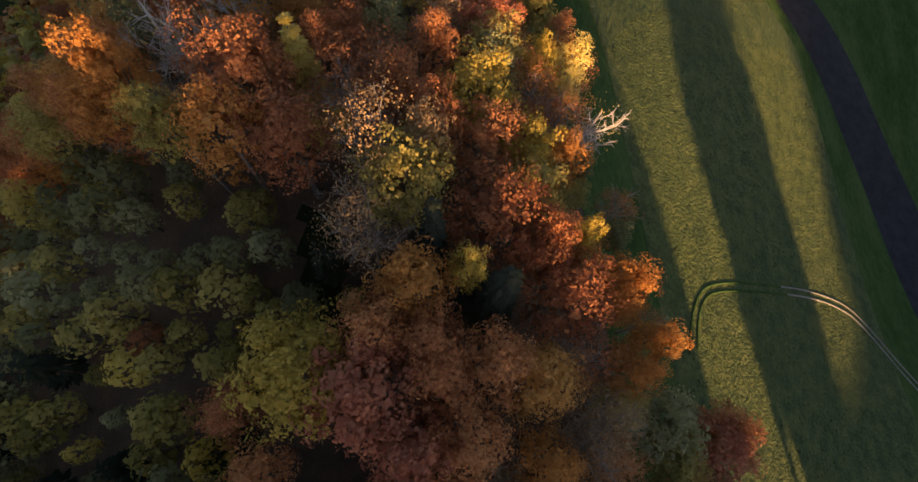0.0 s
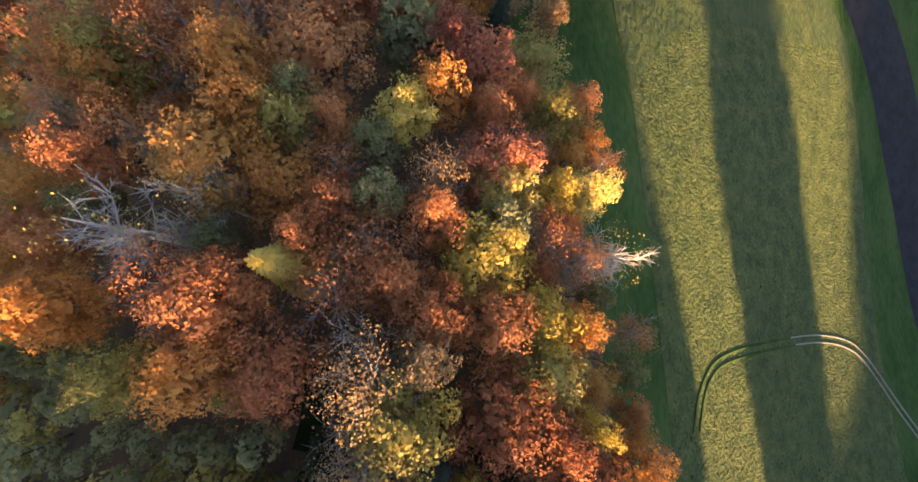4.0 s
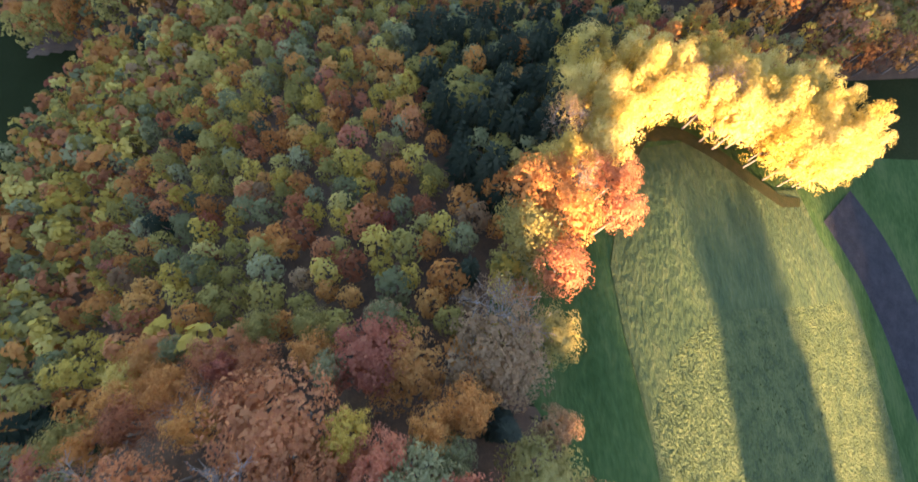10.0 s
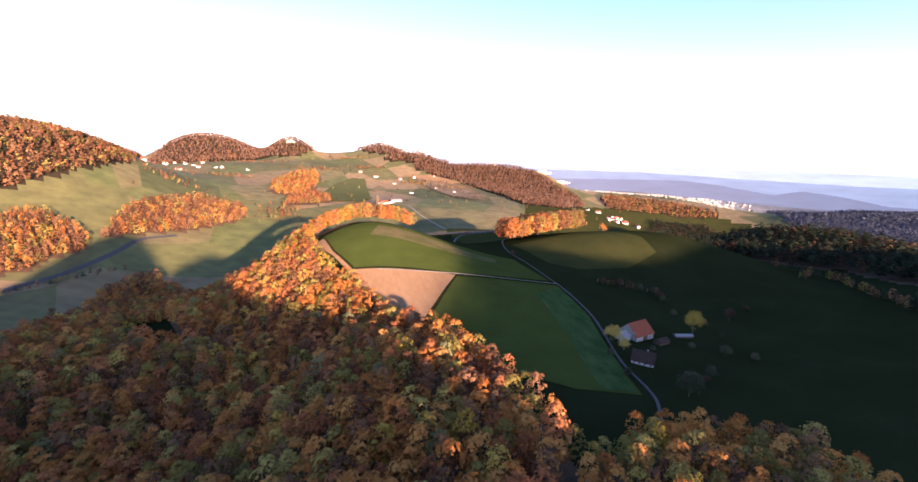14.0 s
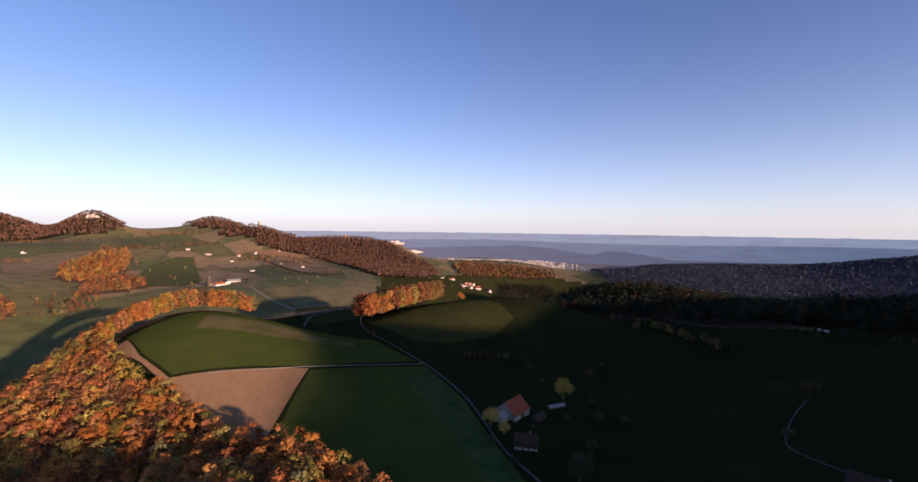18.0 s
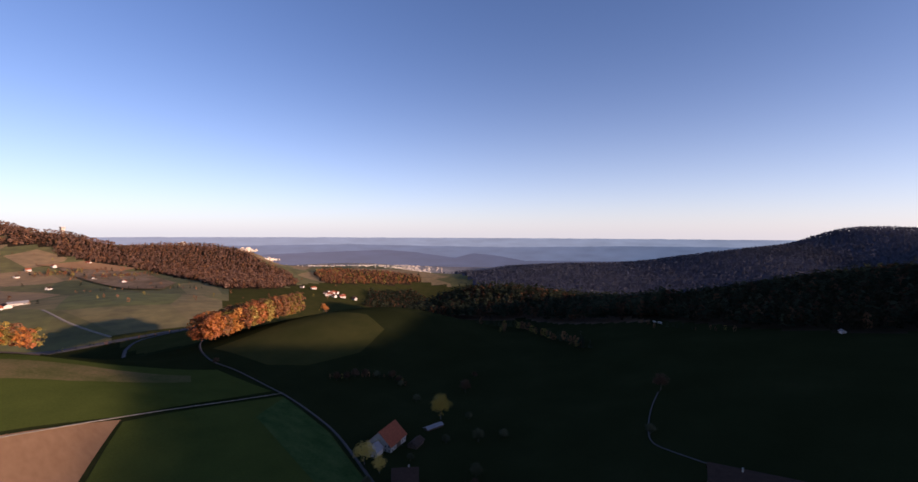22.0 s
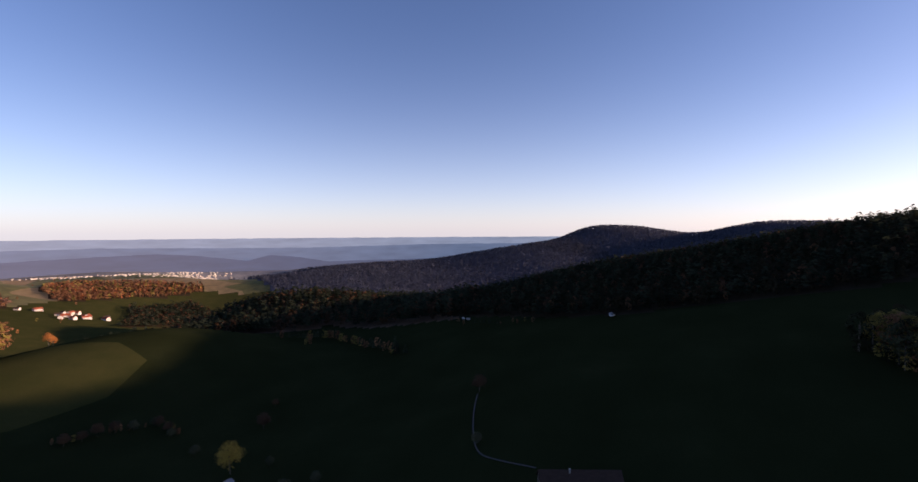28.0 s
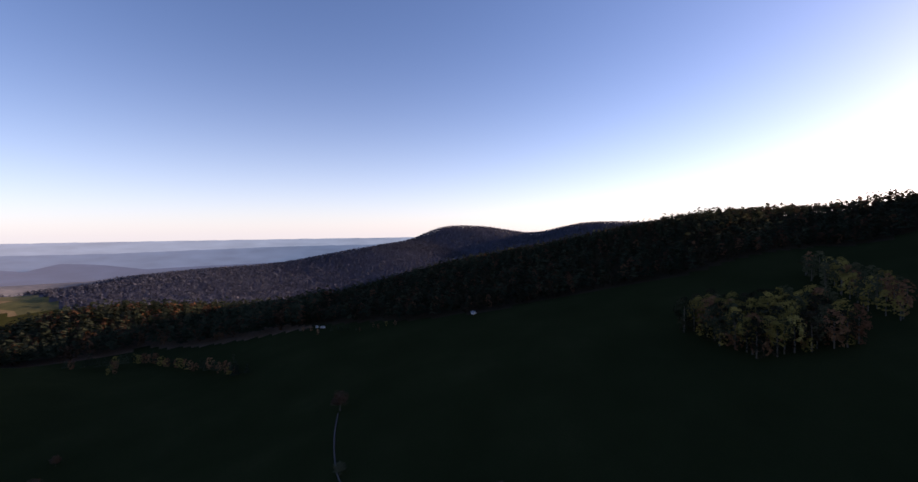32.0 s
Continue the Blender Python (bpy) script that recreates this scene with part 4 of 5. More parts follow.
# fruit trees and bushes about the farm
for short, x, y, size in [("w", 223, 393, 1.1), ("w", 222, 378, 0.8), ("w", 317, 405, 1.5), ("k", 390, 432, 1.2), ("v", 297, 354, 0.9), ("v", 213, 305, 1.5), ("k", 326, 552, 0.9), ("k", 336, 548, 0.8), ("k", 346, 546, 1.0), ("k", 356, 541, 0.9),
                         ("v", 364, 532, 0.8), ("k", 375, 519, 0.9), ("k", 370, 505, 0.8), ("v", 362, 494, 0.7), ("v", 338, 451, 0.7), ("v", 253, 326, 0.8), ("k", 240, 318, 0.6), ("v", 196, 340, 0.6), ("v", 206, 372, 0.6), ("k", 264, 682, 0.7),
                         ("o", 521, 836, 0.96), ("o", 530, 840, 0.8), ("k", 420, 256, 1.3), ("v", 342, 246, 0.7), ("v", 330, 385, 0.6), ("v", 282, 372, 0.6), ("v", 310, 340, 0.7), ("k", 436, 452, 0.7), ("v", 246, 374, 0.5), ("w", 245, 402, 0.6)]:
    plant(keys[SHORT[short][0]], x, y, size, rng.uniform(0, 360))

# ---- woodland, joined by hue ----
MODELS, FINE = {}, {}
for hue in PALETTE:
    for v in range(3):
        g = np.random.default_rng(100 + v + 10 * list(PALETTE).index(hue))
        if hue == "fir":
            MODELS[hue, v] = fir_quads(g, 150, 0.16, 1.0, 0.075)
            FINE[hue, v] = fir_quads(g, 360, 0.15, 1.0, 0.048)
        else:
            MODELS[hue, v] = leaf_quads(g, 165, 0.25, 0.95, 0.085, 40, 0.03, 0.1, (0.8, 0.98), (0.17, 0.27), 0.16)
            FINE[hue, v] = leaf_quads(g, 430, 0.25, 0.92, 0.05, 60, 0.06, 0.1, (0.74, 0.87), (0.2, 0.3), 0.16)
POOL = {h: ([], []) for h in PALETTE}
TRUNKS = []


def grow(spots, heights, hues, seed, thin=1.0, fine=False):
    g = np.random.default_rng(seed)
    names, p = list(hues), np.array(list(hues.values()), float)
    zs = land(spots[:, 0], spots[:, 1])
    for (x, y), z in zip(spots, zs):
        hue = names[g.choice(len(names), p=p / p.sum())]
        q = (FINE if fine else MODELS)[hue, g.integers(3)]
        if thin < 1:
            q = q[g.permutation(len(q))[:int(len(q) * thin)]]
        hgt = g.uniform(*heights)
        a = g.uniform(0, 2 * math.pi)
        c, s = math.cos(a), math.sin(a)
        wide = hgt * g.uniform(0.9, 1.25)
        r = q @ np.array([[c, s, 0], [-s, c, 0], [0, 0, 1]]) * np.array([wide, wide, hgt])
        if thin < 1:
            mid = r.mean(1, keepdims=True)
            r = mid + (r - mid) * (1 / thin) ** 0.5
        POOL[hue][0].append(r + np.array([x, y, z - 0.3]))
        POOL[hue][1].append(np.full(len(q) * 4, g.uniform()))
        if thin == 1.0:
            TRUNKS.append([(x, y, z - 1, hgt * 0.02), (x, y, z + hgt * 0.62, hgt * 0.008)])


MIXED = {"russet": 2.0, "orange": 4.0, "yellow": 4, "olive": 5, "green": 2, "red": 0.45, "pale": 0.6, "fir": 0.3}
BEECH = {"russet": 4.5, "rust": 4, "orange": 7, "yellow": 0.8, "olive": 4, "green": 0.4}
GOLD = {"rust": 3, "russet": 2, "orange": 4, "yellow": 2, "olive": 3}
COPSE = {"rust": 3, "russet": 2, "orange": 3, "olive": 3}
# dark hues that put the valley's shade into its woods
DARK = {"fir": 9, "bramble": 3}
young = scatter(WOODS["young"], 6.0, 11)
young = young[~inside(WOODS["firs"], young[:, 0], young[:, 1]) & ~inside(HOLLOW, young[:, 0], young[:, 1])]
grow(scatter(HOLLOW, 5.7, 49), (8, 16), {"olive": 5, "green": 5, "yellow": 0.6, "russet": 0.5, "fir": 1.0}, 50, 1.0, True)
close = inside([(-70, -40), (-10, -40), (-10, 30), (-50, 90), (70, 90), (150, 200), (60, 225), (-40, 215), (-85, 160)], young[:, 0], young[:, 1])
grow(young[close], (11, 16), MIXED, 12, 1.0, True)
grow(young[~close], (12, 17), MIXED, 12, 0.6)
grow(scatter(WOODS["firs"], 5.2, 45), (13, 19), {"fir": 9, "olive": 3, "green": 2, "orange": 1}, 46, 1.0, True)
grow(scatter(WOODS["shade_grove"], 7.0, 47), (34, 40), BEECH, 48)
slope = scatter(WOODS["slope"], 11.0, 13)
slope = slope[~inside(CLEARING, slope[:, 0], slope[:, 1])]
grow(slope, (25, 33), BEECH, 14, 0.85, True)
grow(scatter(WOODS["gully"], 8.5, 15), (18, 25), {"olive": 5, "orange": 4, "rust": 3, "yellow": 1}, 16, 1.0, True)
grow(scatter(WOODS["knoll"], 8.5, 17), (23, 31), GOLD, 18, 1.0, True)
grow(scatter(WOODS["belt"], 8.0, 19), (25, 32), GOLD, 20, 0.9, True)
grow(scatter(WOODS["copse"], 10.0, 21), (39, 47), COPSE, 22, 0.9, True)
# unseen trees south of the start, added for the shade they cast
back = scatter(WOODS["ridge"], 7.6, 1)
grow(back[back[:, 1] < -24], (22, 28), BEECH, 25, 0.6)
grow(scatter(WOODS["far_slope"], 9.0, 31), (16, 22), BEECH, 32, 0.6)
grow(scatter(WOODS["lit_wood"], 11.0, 33), (18, 24), {"rust": 4, "orange": 1, "olive": 1}, 34, 0.4)
grow(scatter(WOODS["bank_wood"], 10.0, 133), (16, 22), {"rust": 4, "orange": 2, "olive": 1}, 134, 0.4)
grow(scatter(WOODS["low_wood"], 11.0, 135), (16, 22), {"rust": 5, "russet": 2, "olive": 1}, 136, 0.4)
grow(scatter(WOODS["upper_wood"], 14.0, 35), (20, 26), BEECH, 36, 0.3)
grow(scatter(WOODS["valley_wood"], 12.0, 37), (18, 24), {"rust": 4, "orange": 1, "olive": 1}, 38, 0.25)
grow(scatter(WOODS["village_wood"], 14.0, 39), (22, 29), DARK, 40, 0.25)
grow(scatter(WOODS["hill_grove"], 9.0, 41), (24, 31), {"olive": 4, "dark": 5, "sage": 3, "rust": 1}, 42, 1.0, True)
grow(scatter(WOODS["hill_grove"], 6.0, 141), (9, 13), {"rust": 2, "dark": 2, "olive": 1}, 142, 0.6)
grow(scatter(WOODS["high_grove"], 10.0, 43), (18, 24), {"olive": 4, "sage": 4, "rust": 2}, 44)
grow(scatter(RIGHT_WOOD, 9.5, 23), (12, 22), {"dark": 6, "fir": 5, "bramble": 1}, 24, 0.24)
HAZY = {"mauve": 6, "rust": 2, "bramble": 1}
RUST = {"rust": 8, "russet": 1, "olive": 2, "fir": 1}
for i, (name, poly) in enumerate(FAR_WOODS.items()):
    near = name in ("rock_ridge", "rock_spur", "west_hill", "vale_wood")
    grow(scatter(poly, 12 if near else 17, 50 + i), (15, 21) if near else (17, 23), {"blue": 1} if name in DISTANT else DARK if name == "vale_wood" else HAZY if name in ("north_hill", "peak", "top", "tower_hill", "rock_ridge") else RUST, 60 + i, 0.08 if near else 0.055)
# hedges, single trees and bushes of the meadows
for i, (line, gap, tall) in enumerate([([(664, 603), (711, 545), (655, 480), (600, 410), (560, 370)], 5.5, (10, 18)), ([(690, 560), (640, 540)], 7, (9, 15)), ([(322, 560), (350, 545), (376, 520), (368, 490)], 5, (5, 8)),
                                       ([(380, 1700), (520, 1660), (640, 1560)], 14, (7, 12)), ([(230, 1150), (310, 1120), (420, 1090)], 12, (5, 9)),
                                       ([(-330, 1000), (-400, 860), (-420, 700)], 9, (8, 14)), ([(620, 1900), (500, 2000), (430, 2100)], 16, (7, 12)), ([(700, 340), (650, 300), (610, 220)], 9, (5, 9))]):
    c = np.array([(q.x, q.y) for q in curve_points(line, gap)])
    g = np.random.default_rng(80 + i)
    grow(c + g.normal(size=c.shape) * gap * 0.35, tall, {"olive": 1, "fir": 3, "rust": 4}, 90 + i, 0.7)
g = np.random.default_rng(77)
lone = np.array([bearing_place(a, d) for a, d in zip(g.uniform(-25, 38, 190), g.uniform(1250, 2700, 190))])
grow(lone, (8, 15), RUST, 78, 0.2)
for i, (a, d, rx, ry) in enumerate([(12, 2050, 140, 50), (17, 1960, 150, 40), (-1, 2250, 150, 40), (5, 2350, 120, 35), (-12, 1950, 160, 45), (-8, 2500, 190, 50), (3, 2680, 140, 50), (-18, 1500, 120, 60), (-6, 1280, 60, 90), (-20, 2000, 120, 50)]):
    cx, cy = bearing_place(a, d)
    g = np.random.default_rng(120 + i)
    spot = np.stack([cx + g.normal(size=70) * rx * 0.5, cy + g.normal(size=70) * ry * 0.5], 1)
    grow(spot, (9, 17), RUST, 140 + i, 0.2)
NAMES = {"mauve": "haze-tinted red-brown", "bramble": "brown", "sage": "dull green", "dark": "dark brown-green", "rust": "brown", "blue": "haze-tinted blue-grey", "straw": "pale golden", "russet": "russet-brown", "orange": "orange", "yellow": "golden yellow", "olive": "olive", "green": "grey-green", "red": "wine-red", "pale": "pale straw", "fir": "dark spruce"}
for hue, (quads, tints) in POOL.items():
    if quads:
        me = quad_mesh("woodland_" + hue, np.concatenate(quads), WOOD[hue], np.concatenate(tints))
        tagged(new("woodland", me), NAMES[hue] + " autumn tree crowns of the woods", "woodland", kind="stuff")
V, F = tubes(TRUNKS, 5)
tagged(new("woodland_trunks", mesh_of("woodland_trunks", V, F, BARK, True)), "grey-brown trunks of the woods", "trunks", kind="stuff")


# ---- farm, villages and distance ----
def box(bm, x0, x1, y0, y1, z0, z1):
    v = [bm.verts.new(p) for p in ((x0, y0, z0), (x1, y0, z0), (x1, y1, z0), (x0, y1, z0), (x0, y0, z1), (x1, y0, z1), (x1, y1, z1), (x0, y1, z1))]
    for f in ((3, 2, 1, 0), (4, 5, 6, 7), (0, 1, 5, 4), (1, 2, 6, 5), (2, 3, 7, 6), (3, 0, 4, 7)):
        bm.faces.new([v[i] for i in f])


def boxed(name, dims, mat, parent, label=""):
    bm = bmesh.new()
    box(bm, *dims)
    return part(name, bm, mat, parent, label)


def gabled_walls(bm, l, w, eaves, ridge):
    """House walls with gables at both ends of the length."""
    pts = [(-w / 2, -2.0), (w / 2, -2.0), (w / 2, eaves), (0, ridge), (-w / 2, eaves)]
    a = [bm.verts.new((-l / 2, y, z)) for y, z in pts]
    b = [bm.verts.new((l / 2, y, z)) for y, z in pts]
    bm.faces.new(a[::-1])
    bm.faces.new(b)
    for i in range(5):
        bm.faces.new((a[i], a[(i + 1) % 5], b[(i + 1) % 5], b[i]))


def roof_slab(l, w, eaves, ridge, side, over=0.7, thick=0.25, hip=0.0):
    """One slope of a gabled roof, with its thickness."""
    bm = bmesh.new()
    s = (ridge - eaves) / (w / 2)
    y1, z1 = side * (w / 2 + over), eaves - s * over
    n = []
    for up in (0.02, thick):
        n += [bm.verts.new((x, y, z + up)) for x, y, z in ((-l / 2 - over, y1, z1), (l / 2 + over, y1, z1), (l / 2 + over - hip, 0, ridge), (-l / 2 - over + hip, 0, ridge))]
    order = ((0, 1, 2, 3), (4, 5, 6, 7), (0, 1, 5, 4), (1, 2, 6, 5), (2, 3, 7, 6), (3, 0, 4, 7))
    for f in order:
        bm.faces.new([n[i] for i in f])
    bmesh.ops.recalc_face_normals(bm, faces=bm.faces)
    return bm


def house(name, l, w, eaves, ridge, wall, roof, label, category, rows=0, group="", gable_rows=0, beams=False, chimney=True):
    """A gabled house: walls, two roof slopes, windows, chimney. Its gables look along x."""
    root = tagged(new(name), label, category, group)
    bm = bmesh.new()
    gabled_walls(bm, l, w, eaves, ridge)
    part("wall", bm, wall, root)
    for side in (-1, 1):
        part("roof", roof_slab(l, w, eaves, ridge, side), roof, root)
    if chimney:
        boxed("chimney", (l * 0.12, l * 0.12 + 0.8, 0.6, 1.4, ridge - 2.2, ridge + 1.1), STONE, root)

    def window(x, y, z, along):
        ww, hh, out = 1.0, 1.3, 0.06
        if along == "x":
            d, g = (x - ww / 2 - 0.12, x + ww / 2 + 0.12, y - out, y + out, z - hh / 2 - 0.12, z + hh / 2 + 0.12), (x - ww / 2, x + ww / 2, y - out - 0.02, y + out + 0.02, z - hh / 2, z + hh / 2)
        else:
            d, g = (x - out, x + out, y - ww / 2 - 0.12, y + ww / 2 + 0.12, z - hh / 2 - 0.12, z + hh / 2 + 0.12), (x - out - 0.02, x + out + 0.02, y - ww / 2, y + ww / 2, z - hh / 2, z + hh / 2)
        f = boxed("window", d, PLASTER, root)
        boxed("pane", g, GLASS, f)

    for r in range(rows):
        z = 1.6 + 2.7 * r
        for side in (-1, 1):
            k = max(2, int(l / 3.6))
            for i in range(k):
                window(-l / 2 + l * (i + 0.5) / k, side * w / 2, z, "x")
    for r in range(gable_rows):
        z = 1.6 + 2.7 * r
        half = w / 2 if z < eaves else (ridge - z) / (ridge - eaves) * w / 2 - 0.6
        k = max(1, int(2 * half / 2.6))
        for side in (-1, 1):
            for i in range(k):
                window(side * l / 2, -half + 2 * half * (i + 0.5) / k, z, "y")
    if beams:
        for side in (-1, 1):
            for z in (eaves - 2.4, eaves + 0.1, eaves + 2.6):
                half = w / 2 if z <= eaves else (ridge - z) / (ridge - eaves) * w / 2
                boxed("beam", (side * l / 2 - 0.05, side * l / 2 + 0.05, -half + 0.1, half - 0.1, z, z + 0.22), TIMBER, root)
    return root


def stand(root, x, y, turn, sink=0.2):
    root.matrix_basis = pose(x, y, float(land(x, y)) - sink, 0, 0, turn)
    return root


barn = stand(house("barn", 22, 19, 4.6, 13.2, STONE, RED_TILE, "large stone barn with a broad red tiled roof", "barn", rows=1, gable_rows=2, chimney=False), 254, 404, 15)
boxed("barn_door", (-3, 3, -9.62, -9.5, 0, 4.0), TIMBER, barn, "wide dark timber barn door")
stand(house("farmhouse", 15, 10.5, 3.3, 9.6, PLASTER, BROWN_TILE, "white plastered farmhouse with dark timbers and a brown roof", "house", rows=1, gable_rows=3, beams=True), 223, 357, -48)
stand(house("lean_to_shed", 12, 7, 2.6, 4.8, TIMBER, BROWN_TILE, "dark timber shed with a brown roof beside the barn", "shed", chimney=False), 266, 387, 15)
stand(house("pig_house", 8, 9, 4.2, 7.4, STONE, SLATE, "grey outbuilding at the gable of the barn", "shed", gable_rows=1, chimney=False), 237, 399, 15)
stand(house("open_shed", 15, 4.5, 2.2, 3.2, TIMBER, SLATE, "long low open shed with a grey roof in the meadow", "shed", chimney=False), 298, 397, -12)
stand(house("long_house", 40, 13, 5.6, 11.5, TIMBER, BROWN_TILE, "dark timbered house with white windows and a long roof", "house", rows=2, gable_rows=3), 292, 186, 100)


def van():
    root = tagged(new("caravan"), "small white caravan parked at the edge of the wood", "caravan")
    bm = bmesh.new()
    box(bm, -2.8, 2.8, -1.2, 1.2, 0.5, 2.9)
    bmesh.ops.bevel(bm, geom=bm.edges[:], offset=0.3, segments=2, affect="EDGES")
    part("body", bm, PLASTER, root)
    for side in (-1, 1):
        boxed("window", (-1.2, 1.2, side * 1.22 - 0.03, side * 1.22 + 0.03, 1.5, 2.3), GLASS, root)
        bm = bmesh.new()
        bmesh.ops.create_cone(bm, segments=16, radius1=0.38, radius2=0.38, depth=0.25, cap_ends=True, matrix=pose(0, side * 1.05, 0.38, 90, 0, 0))
        part("wheel", bm, TIMBER, root)
    return root


c = stand(van(), 692, 321, 35, 0)
copy_thing(c, pose(682, 312, float(land(682, 312)), 0, 0, 60))
stand(house("field_hut", 5, 4, 2.4, 3.6, PLASTER, SLATE, "tiny white hut on the dark meadow", "hut", chimney=False), 597, 129, 20)

# far farm with its tower silo
FARM = [("farm_house", 26, 12, 5, 10, PLASTER, RED_TILE, 196, 1508, 20), ("farm_house", 30, 14, 5, 9, PLASTER, BROWN_TILE, 218, 1535, 95), ("farm_house", 22, 12, 4, 9, STONE, RED_TILE, 180, 1530, 70), ("farm_house", 36, 16, 5, 9, STONE, SLATE, 240, 1560, 10)]
for n, l, w, e, r, wall, roof, x, y, turn in FARM:
    stand(house(n, l, w, e, r, wall, roof, "farm building with pale walls far across the valley", "house", rows=1, group="far farm", chimney=False), x, y, turn)
silo = tagged(new("silo"), "tall dark round farm silo with a domed cap", "silo")
bm = bmesh.new()
bmesh.ops.create_cone(bm, segments=24, radius1=4.5, radius2=4.5, depth=26, cap_ends=True, matrix=pose(0, 0, 12))
part("tank", bm, TIMBER, silo)
bm = bmesh.new()
bmesh.ops.create_cone(bm, segments=24, radius1=4.7, radius2=0.8, depth=2.4, cap_ends=True, matrix=pose(0, 0, 26.1))
part("cap", bm, SLATE, silo)
stand(silo, 172, 1512, 0)

# villages
HOUSES = [house("village_house", l, w, e, r, PLASTER, roof, "white village house with a " + word + " roof", "house", rows=1, group="village houses", chimney=False)
          for l, w, e, r, roof, word in ((15, 11, 6, 10.5, RED_TILE, "red tiled"), (13, 10, 5, 9, BROWN_TILE, "brown tiled"), (20, 12, 6, 10, RED_TILE, "broad red"))]
g = np.random.default_rng(9)
spots = [bearing_place(a, d) for a, d in zip(g.normal(-15.0, 2.4, 14), g.normal(2250, 110, 14))] + [bearing_place(a, d) for a, d in zip(g.normal(-20, 1.2, 9), g.normal(1750, 70, 9))]
spots += [(1080 + g.normal() * 45, 1510 + g.normal() * 50) for _ in range(16)] + [bearing_place(a, d) for a, d in zip(g.uniform(-6, 24, 9), g.uniform(1700, 2300, 9))]
for i, (x, y) in enumerate(spots):
    m = pose(x, y, float(land(x, y)) - 0.4, 0, 0, g.uniform(0, 180))
    if i < 3:
        HOUSES[i].matrix_basis = m
    else:
        copy_thing(HOUSES[i % 3], m)

# the town in the far plain: too many houses to count
V, F = [], []
for k in range(330):
    if k < 220:
        a, d = min(51.3, g.normal(47.8, 2.2)), g.uniform(2500, 3050)
    elif k < 275:
        a, d = g.normal(36.5, 1.2), g.uniform(2600, 2760)
    else:
        a, d = g.normal(41.5, 1.5), g.uniform(2640, 2800)
    x, y = bearing_place(a, d)
    z = float(land(x, y)) - 1
    s, t, up = g.uniform(2.5, 6), g.uniform(2.5, 5), g.uniform(4, 7.5)
    b = len(V)
    V += [(x - s, y - t, z), (x + s, y - t, z), (x + s, y + t, z), (x - s, y + t, z), (x - s, y - t, z + up), (x + s, y - t, z + up), (x + s, y + t, z + up), (x - s, y + t, z + up)]
    F += [(b + 4, b + 5, b + 6, b + 7), (b, b + 1, b + 5, b + 4), (b + 1, b + 2, b + 6, b + 5), (b + 2, b + 3, b + 7, b + 6), (b + 3, b, b + 4, b + 7)]
tagged(new("far_town", mesh_of("far_town", V, F, STONE)), "pale houses of a distant town in the plain", "town", kind="stuff")

# tower on its hill
tower = tagged(new("lookout_tower"), "slim dark stone lookout tower on a far wooded hill", "tower")
boxed("shaft", (-7, 7, -7, 7, -4, 44), STONE, tower)
boxed("platform", (-9, 9, -9, 9, 44, 50), STONE, tower)
x, y = bearing_place(11.7, 2850)
stand(tower, x, y, 20)


def crag(bearing, d, length, tall, turn, label, seed):
    """A limestone face: broken slabs of rock breaking out of a hill."""
    root = tagged(new("rock_face"), label, "rock")
    g = np.random.default_rng(seed)
    bm = bmesh.new()
    for i in range(16):
        u = (i / 15 - 0.5) * length
        s = tall * (1 - abs(i / 15 - 0.4)) * g.uniform(0.5, 1.0)
        bmesh.ops.create_icosphere(bm, subdivisions=2, radius=1.0, matrix=pose(u, g.normal() * 4, s * 0.1, *(g.uniform(-25, 25, 3))) @ Matrix.Diagonal((length / 16, tall * 0.35, s * 0.75, 1)))
    for v in bm.verts:
        v.co += noise.noise_vector(v.co * 0.09) * tall * 0.16
    part("stone", bm, LIMESTONE, root)
    x, y = bearing_place(bearing, d)
    root.matrix_basis = pose(x, y, float(land(x, y)) + 2, 0, 0, turn)


crag(28.0, 2370, 80, 26, -25, "pale limestone quarry face on a wooded ridge", 3)
crag(30.4, 2330, 80, 20, -25, "low pale limestone outcrop on a wooded ridge", 4)
crag(21.6, 2440, 34, 22, 0, "pale rock knob on a wooded ridge", 5)
crag(-3.8, 2890, 46, 26, 10, "pale limestone face below a wooded peak", 6)

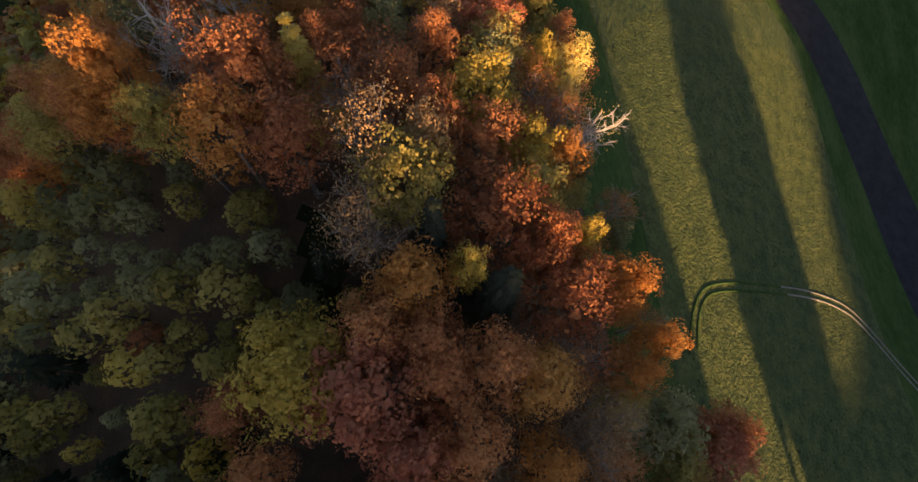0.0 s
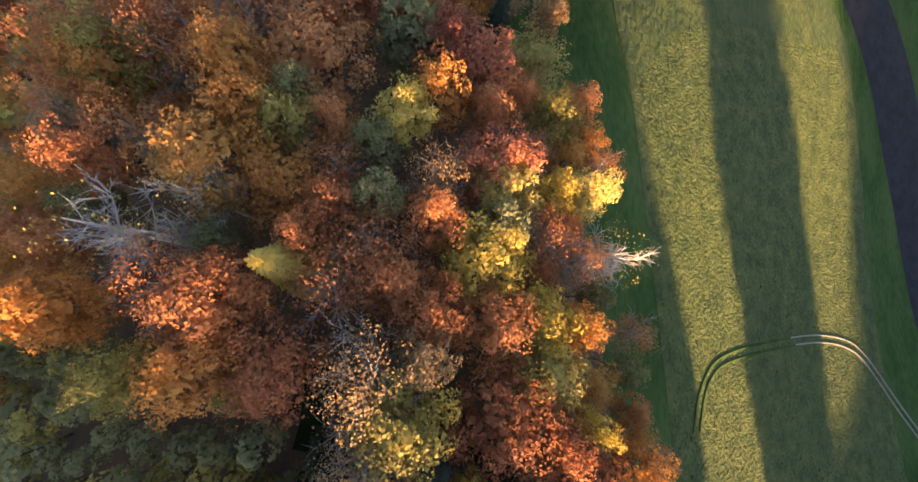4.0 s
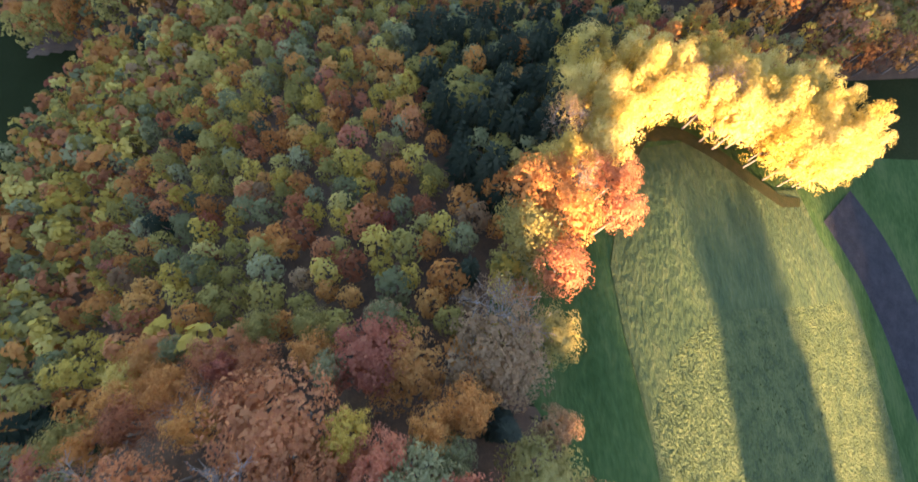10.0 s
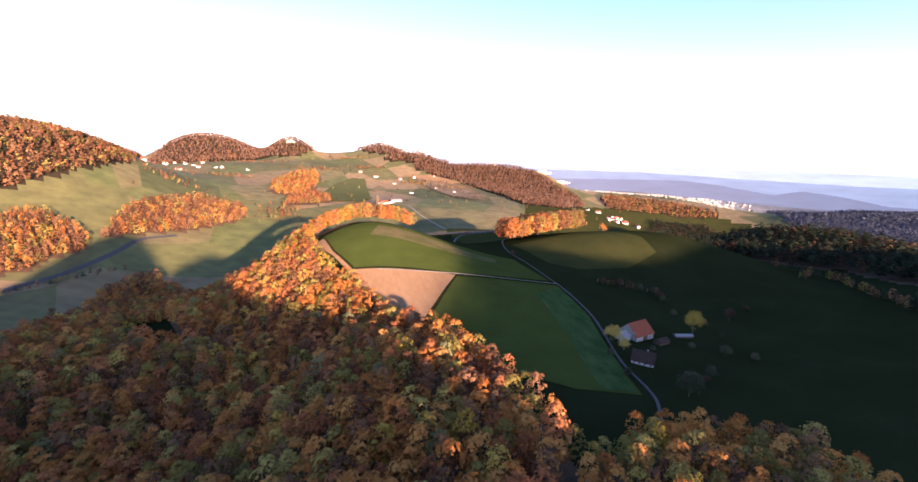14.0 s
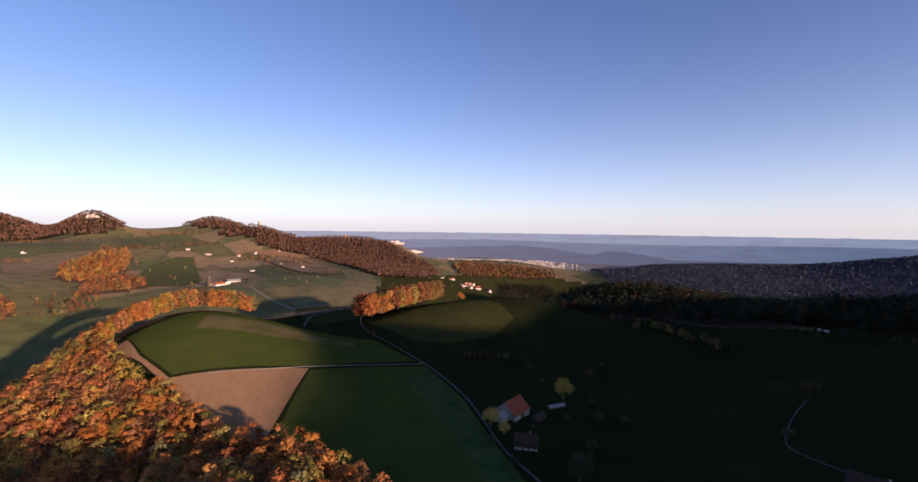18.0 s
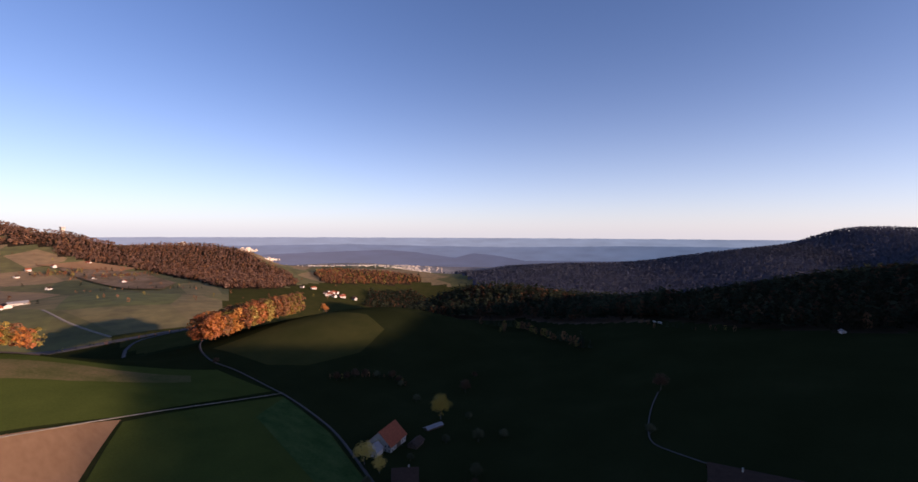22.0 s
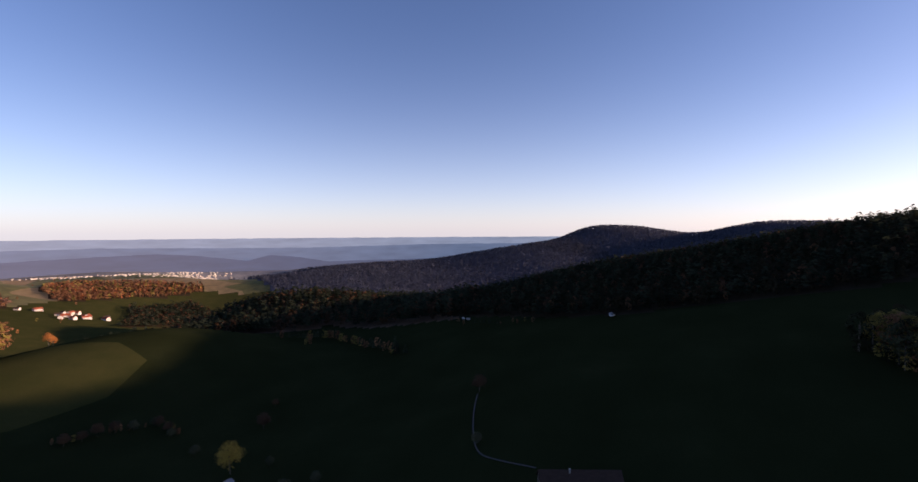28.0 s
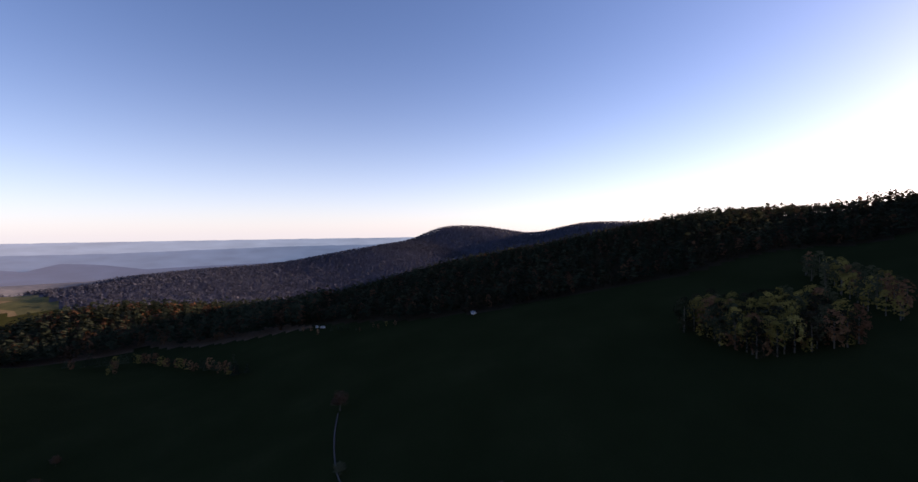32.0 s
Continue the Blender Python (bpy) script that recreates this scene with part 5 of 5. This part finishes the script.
# valley road
strip("garden_path", [(416, 257), (385, 255), (354, 250), (332, 243), (322, 230), (312, 208)], 0.85, ROAD, 0.4, "pale path up the dark meadow to a bush", "path", 4)
strip("valley_road", [(180, 1185), (222, 1154), (307, 1132), (418, 1113), (520, 1120)], 14, ROAD, 0.8, "grey two-lane valley road", "road", 12)
strip("valley_slip_road", [(275, 1010), (285, 1040), (300, 1075), (330, 1105), (400, 1108)], 5, ROAD, 0.8, "pale slip road in the valley", "road", 8)
strip("farm_road", [(258, 1437), (269, 1292), (301, 1163)], 5, GRAVEL, 0.8, "pale farm road down to the valley", "road", 12)
strip("west_road", [(-430, 780), (-412, 870), (-390, 940), (-362, 1060), (-347, 1139), (-300, 1200)], 9, ROAD, 0.8, "grey road along the valley floor", "road", 10)

# ---- far distance ----
def skyline(name, d, west, east, bottom, tops, colour, label):
    """A far range of hills as a glowing sheet, haze painted into its emission; tops: bearing and height above the eye's
    level in degrees.
    """
    n = 160
    V, F = [], []
    for i in range(n + 1):
        a = west + (east - west) * i / n
        e = np.interp(a, [t[0] for t in tops], [t[1] for t in tops]) + 0.05 * noise.noise(Vector((a * 0.7, d, 0))) + 0.03 * noise.noise(Vector((a * 2.5, d, 3)))
        x, y = bearing_place(a, d)
        for z in (bottom, 121 + d * math.tan(radians(e))):
            V.append((x, y, z))
        if i:
            b = 2 * i
            F.append((b - 2, b, b + 1, b - 1))
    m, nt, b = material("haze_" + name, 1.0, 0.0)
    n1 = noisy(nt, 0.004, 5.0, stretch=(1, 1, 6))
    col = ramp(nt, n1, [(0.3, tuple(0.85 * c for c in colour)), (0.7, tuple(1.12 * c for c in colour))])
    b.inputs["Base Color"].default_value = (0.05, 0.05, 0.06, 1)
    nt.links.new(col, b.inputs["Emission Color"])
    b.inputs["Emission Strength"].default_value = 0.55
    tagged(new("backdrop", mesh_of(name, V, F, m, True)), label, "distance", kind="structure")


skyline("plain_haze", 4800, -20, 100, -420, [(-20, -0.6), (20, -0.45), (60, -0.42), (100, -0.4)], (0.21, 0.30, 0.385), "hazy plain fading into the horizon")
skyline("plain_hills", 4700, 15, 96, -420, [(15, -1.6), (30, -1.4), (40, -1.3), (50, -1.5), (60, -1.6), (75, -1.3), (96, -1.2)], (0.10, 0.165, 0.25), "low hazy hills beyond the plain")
skyline("wooded_range", 4600, 20, 82, -420, [(20, -3.0), (30, -2.5), (38, -2.2), (44, -2.0), (48, -2.3), (53, -3.0), (55.5, -2.4), (58, -2.6), (62, -3.3), (70, -3.2), (82, -3.0)], (0.052, 0.088, 0.15), "wooded range behind the town, blue with painted haze")
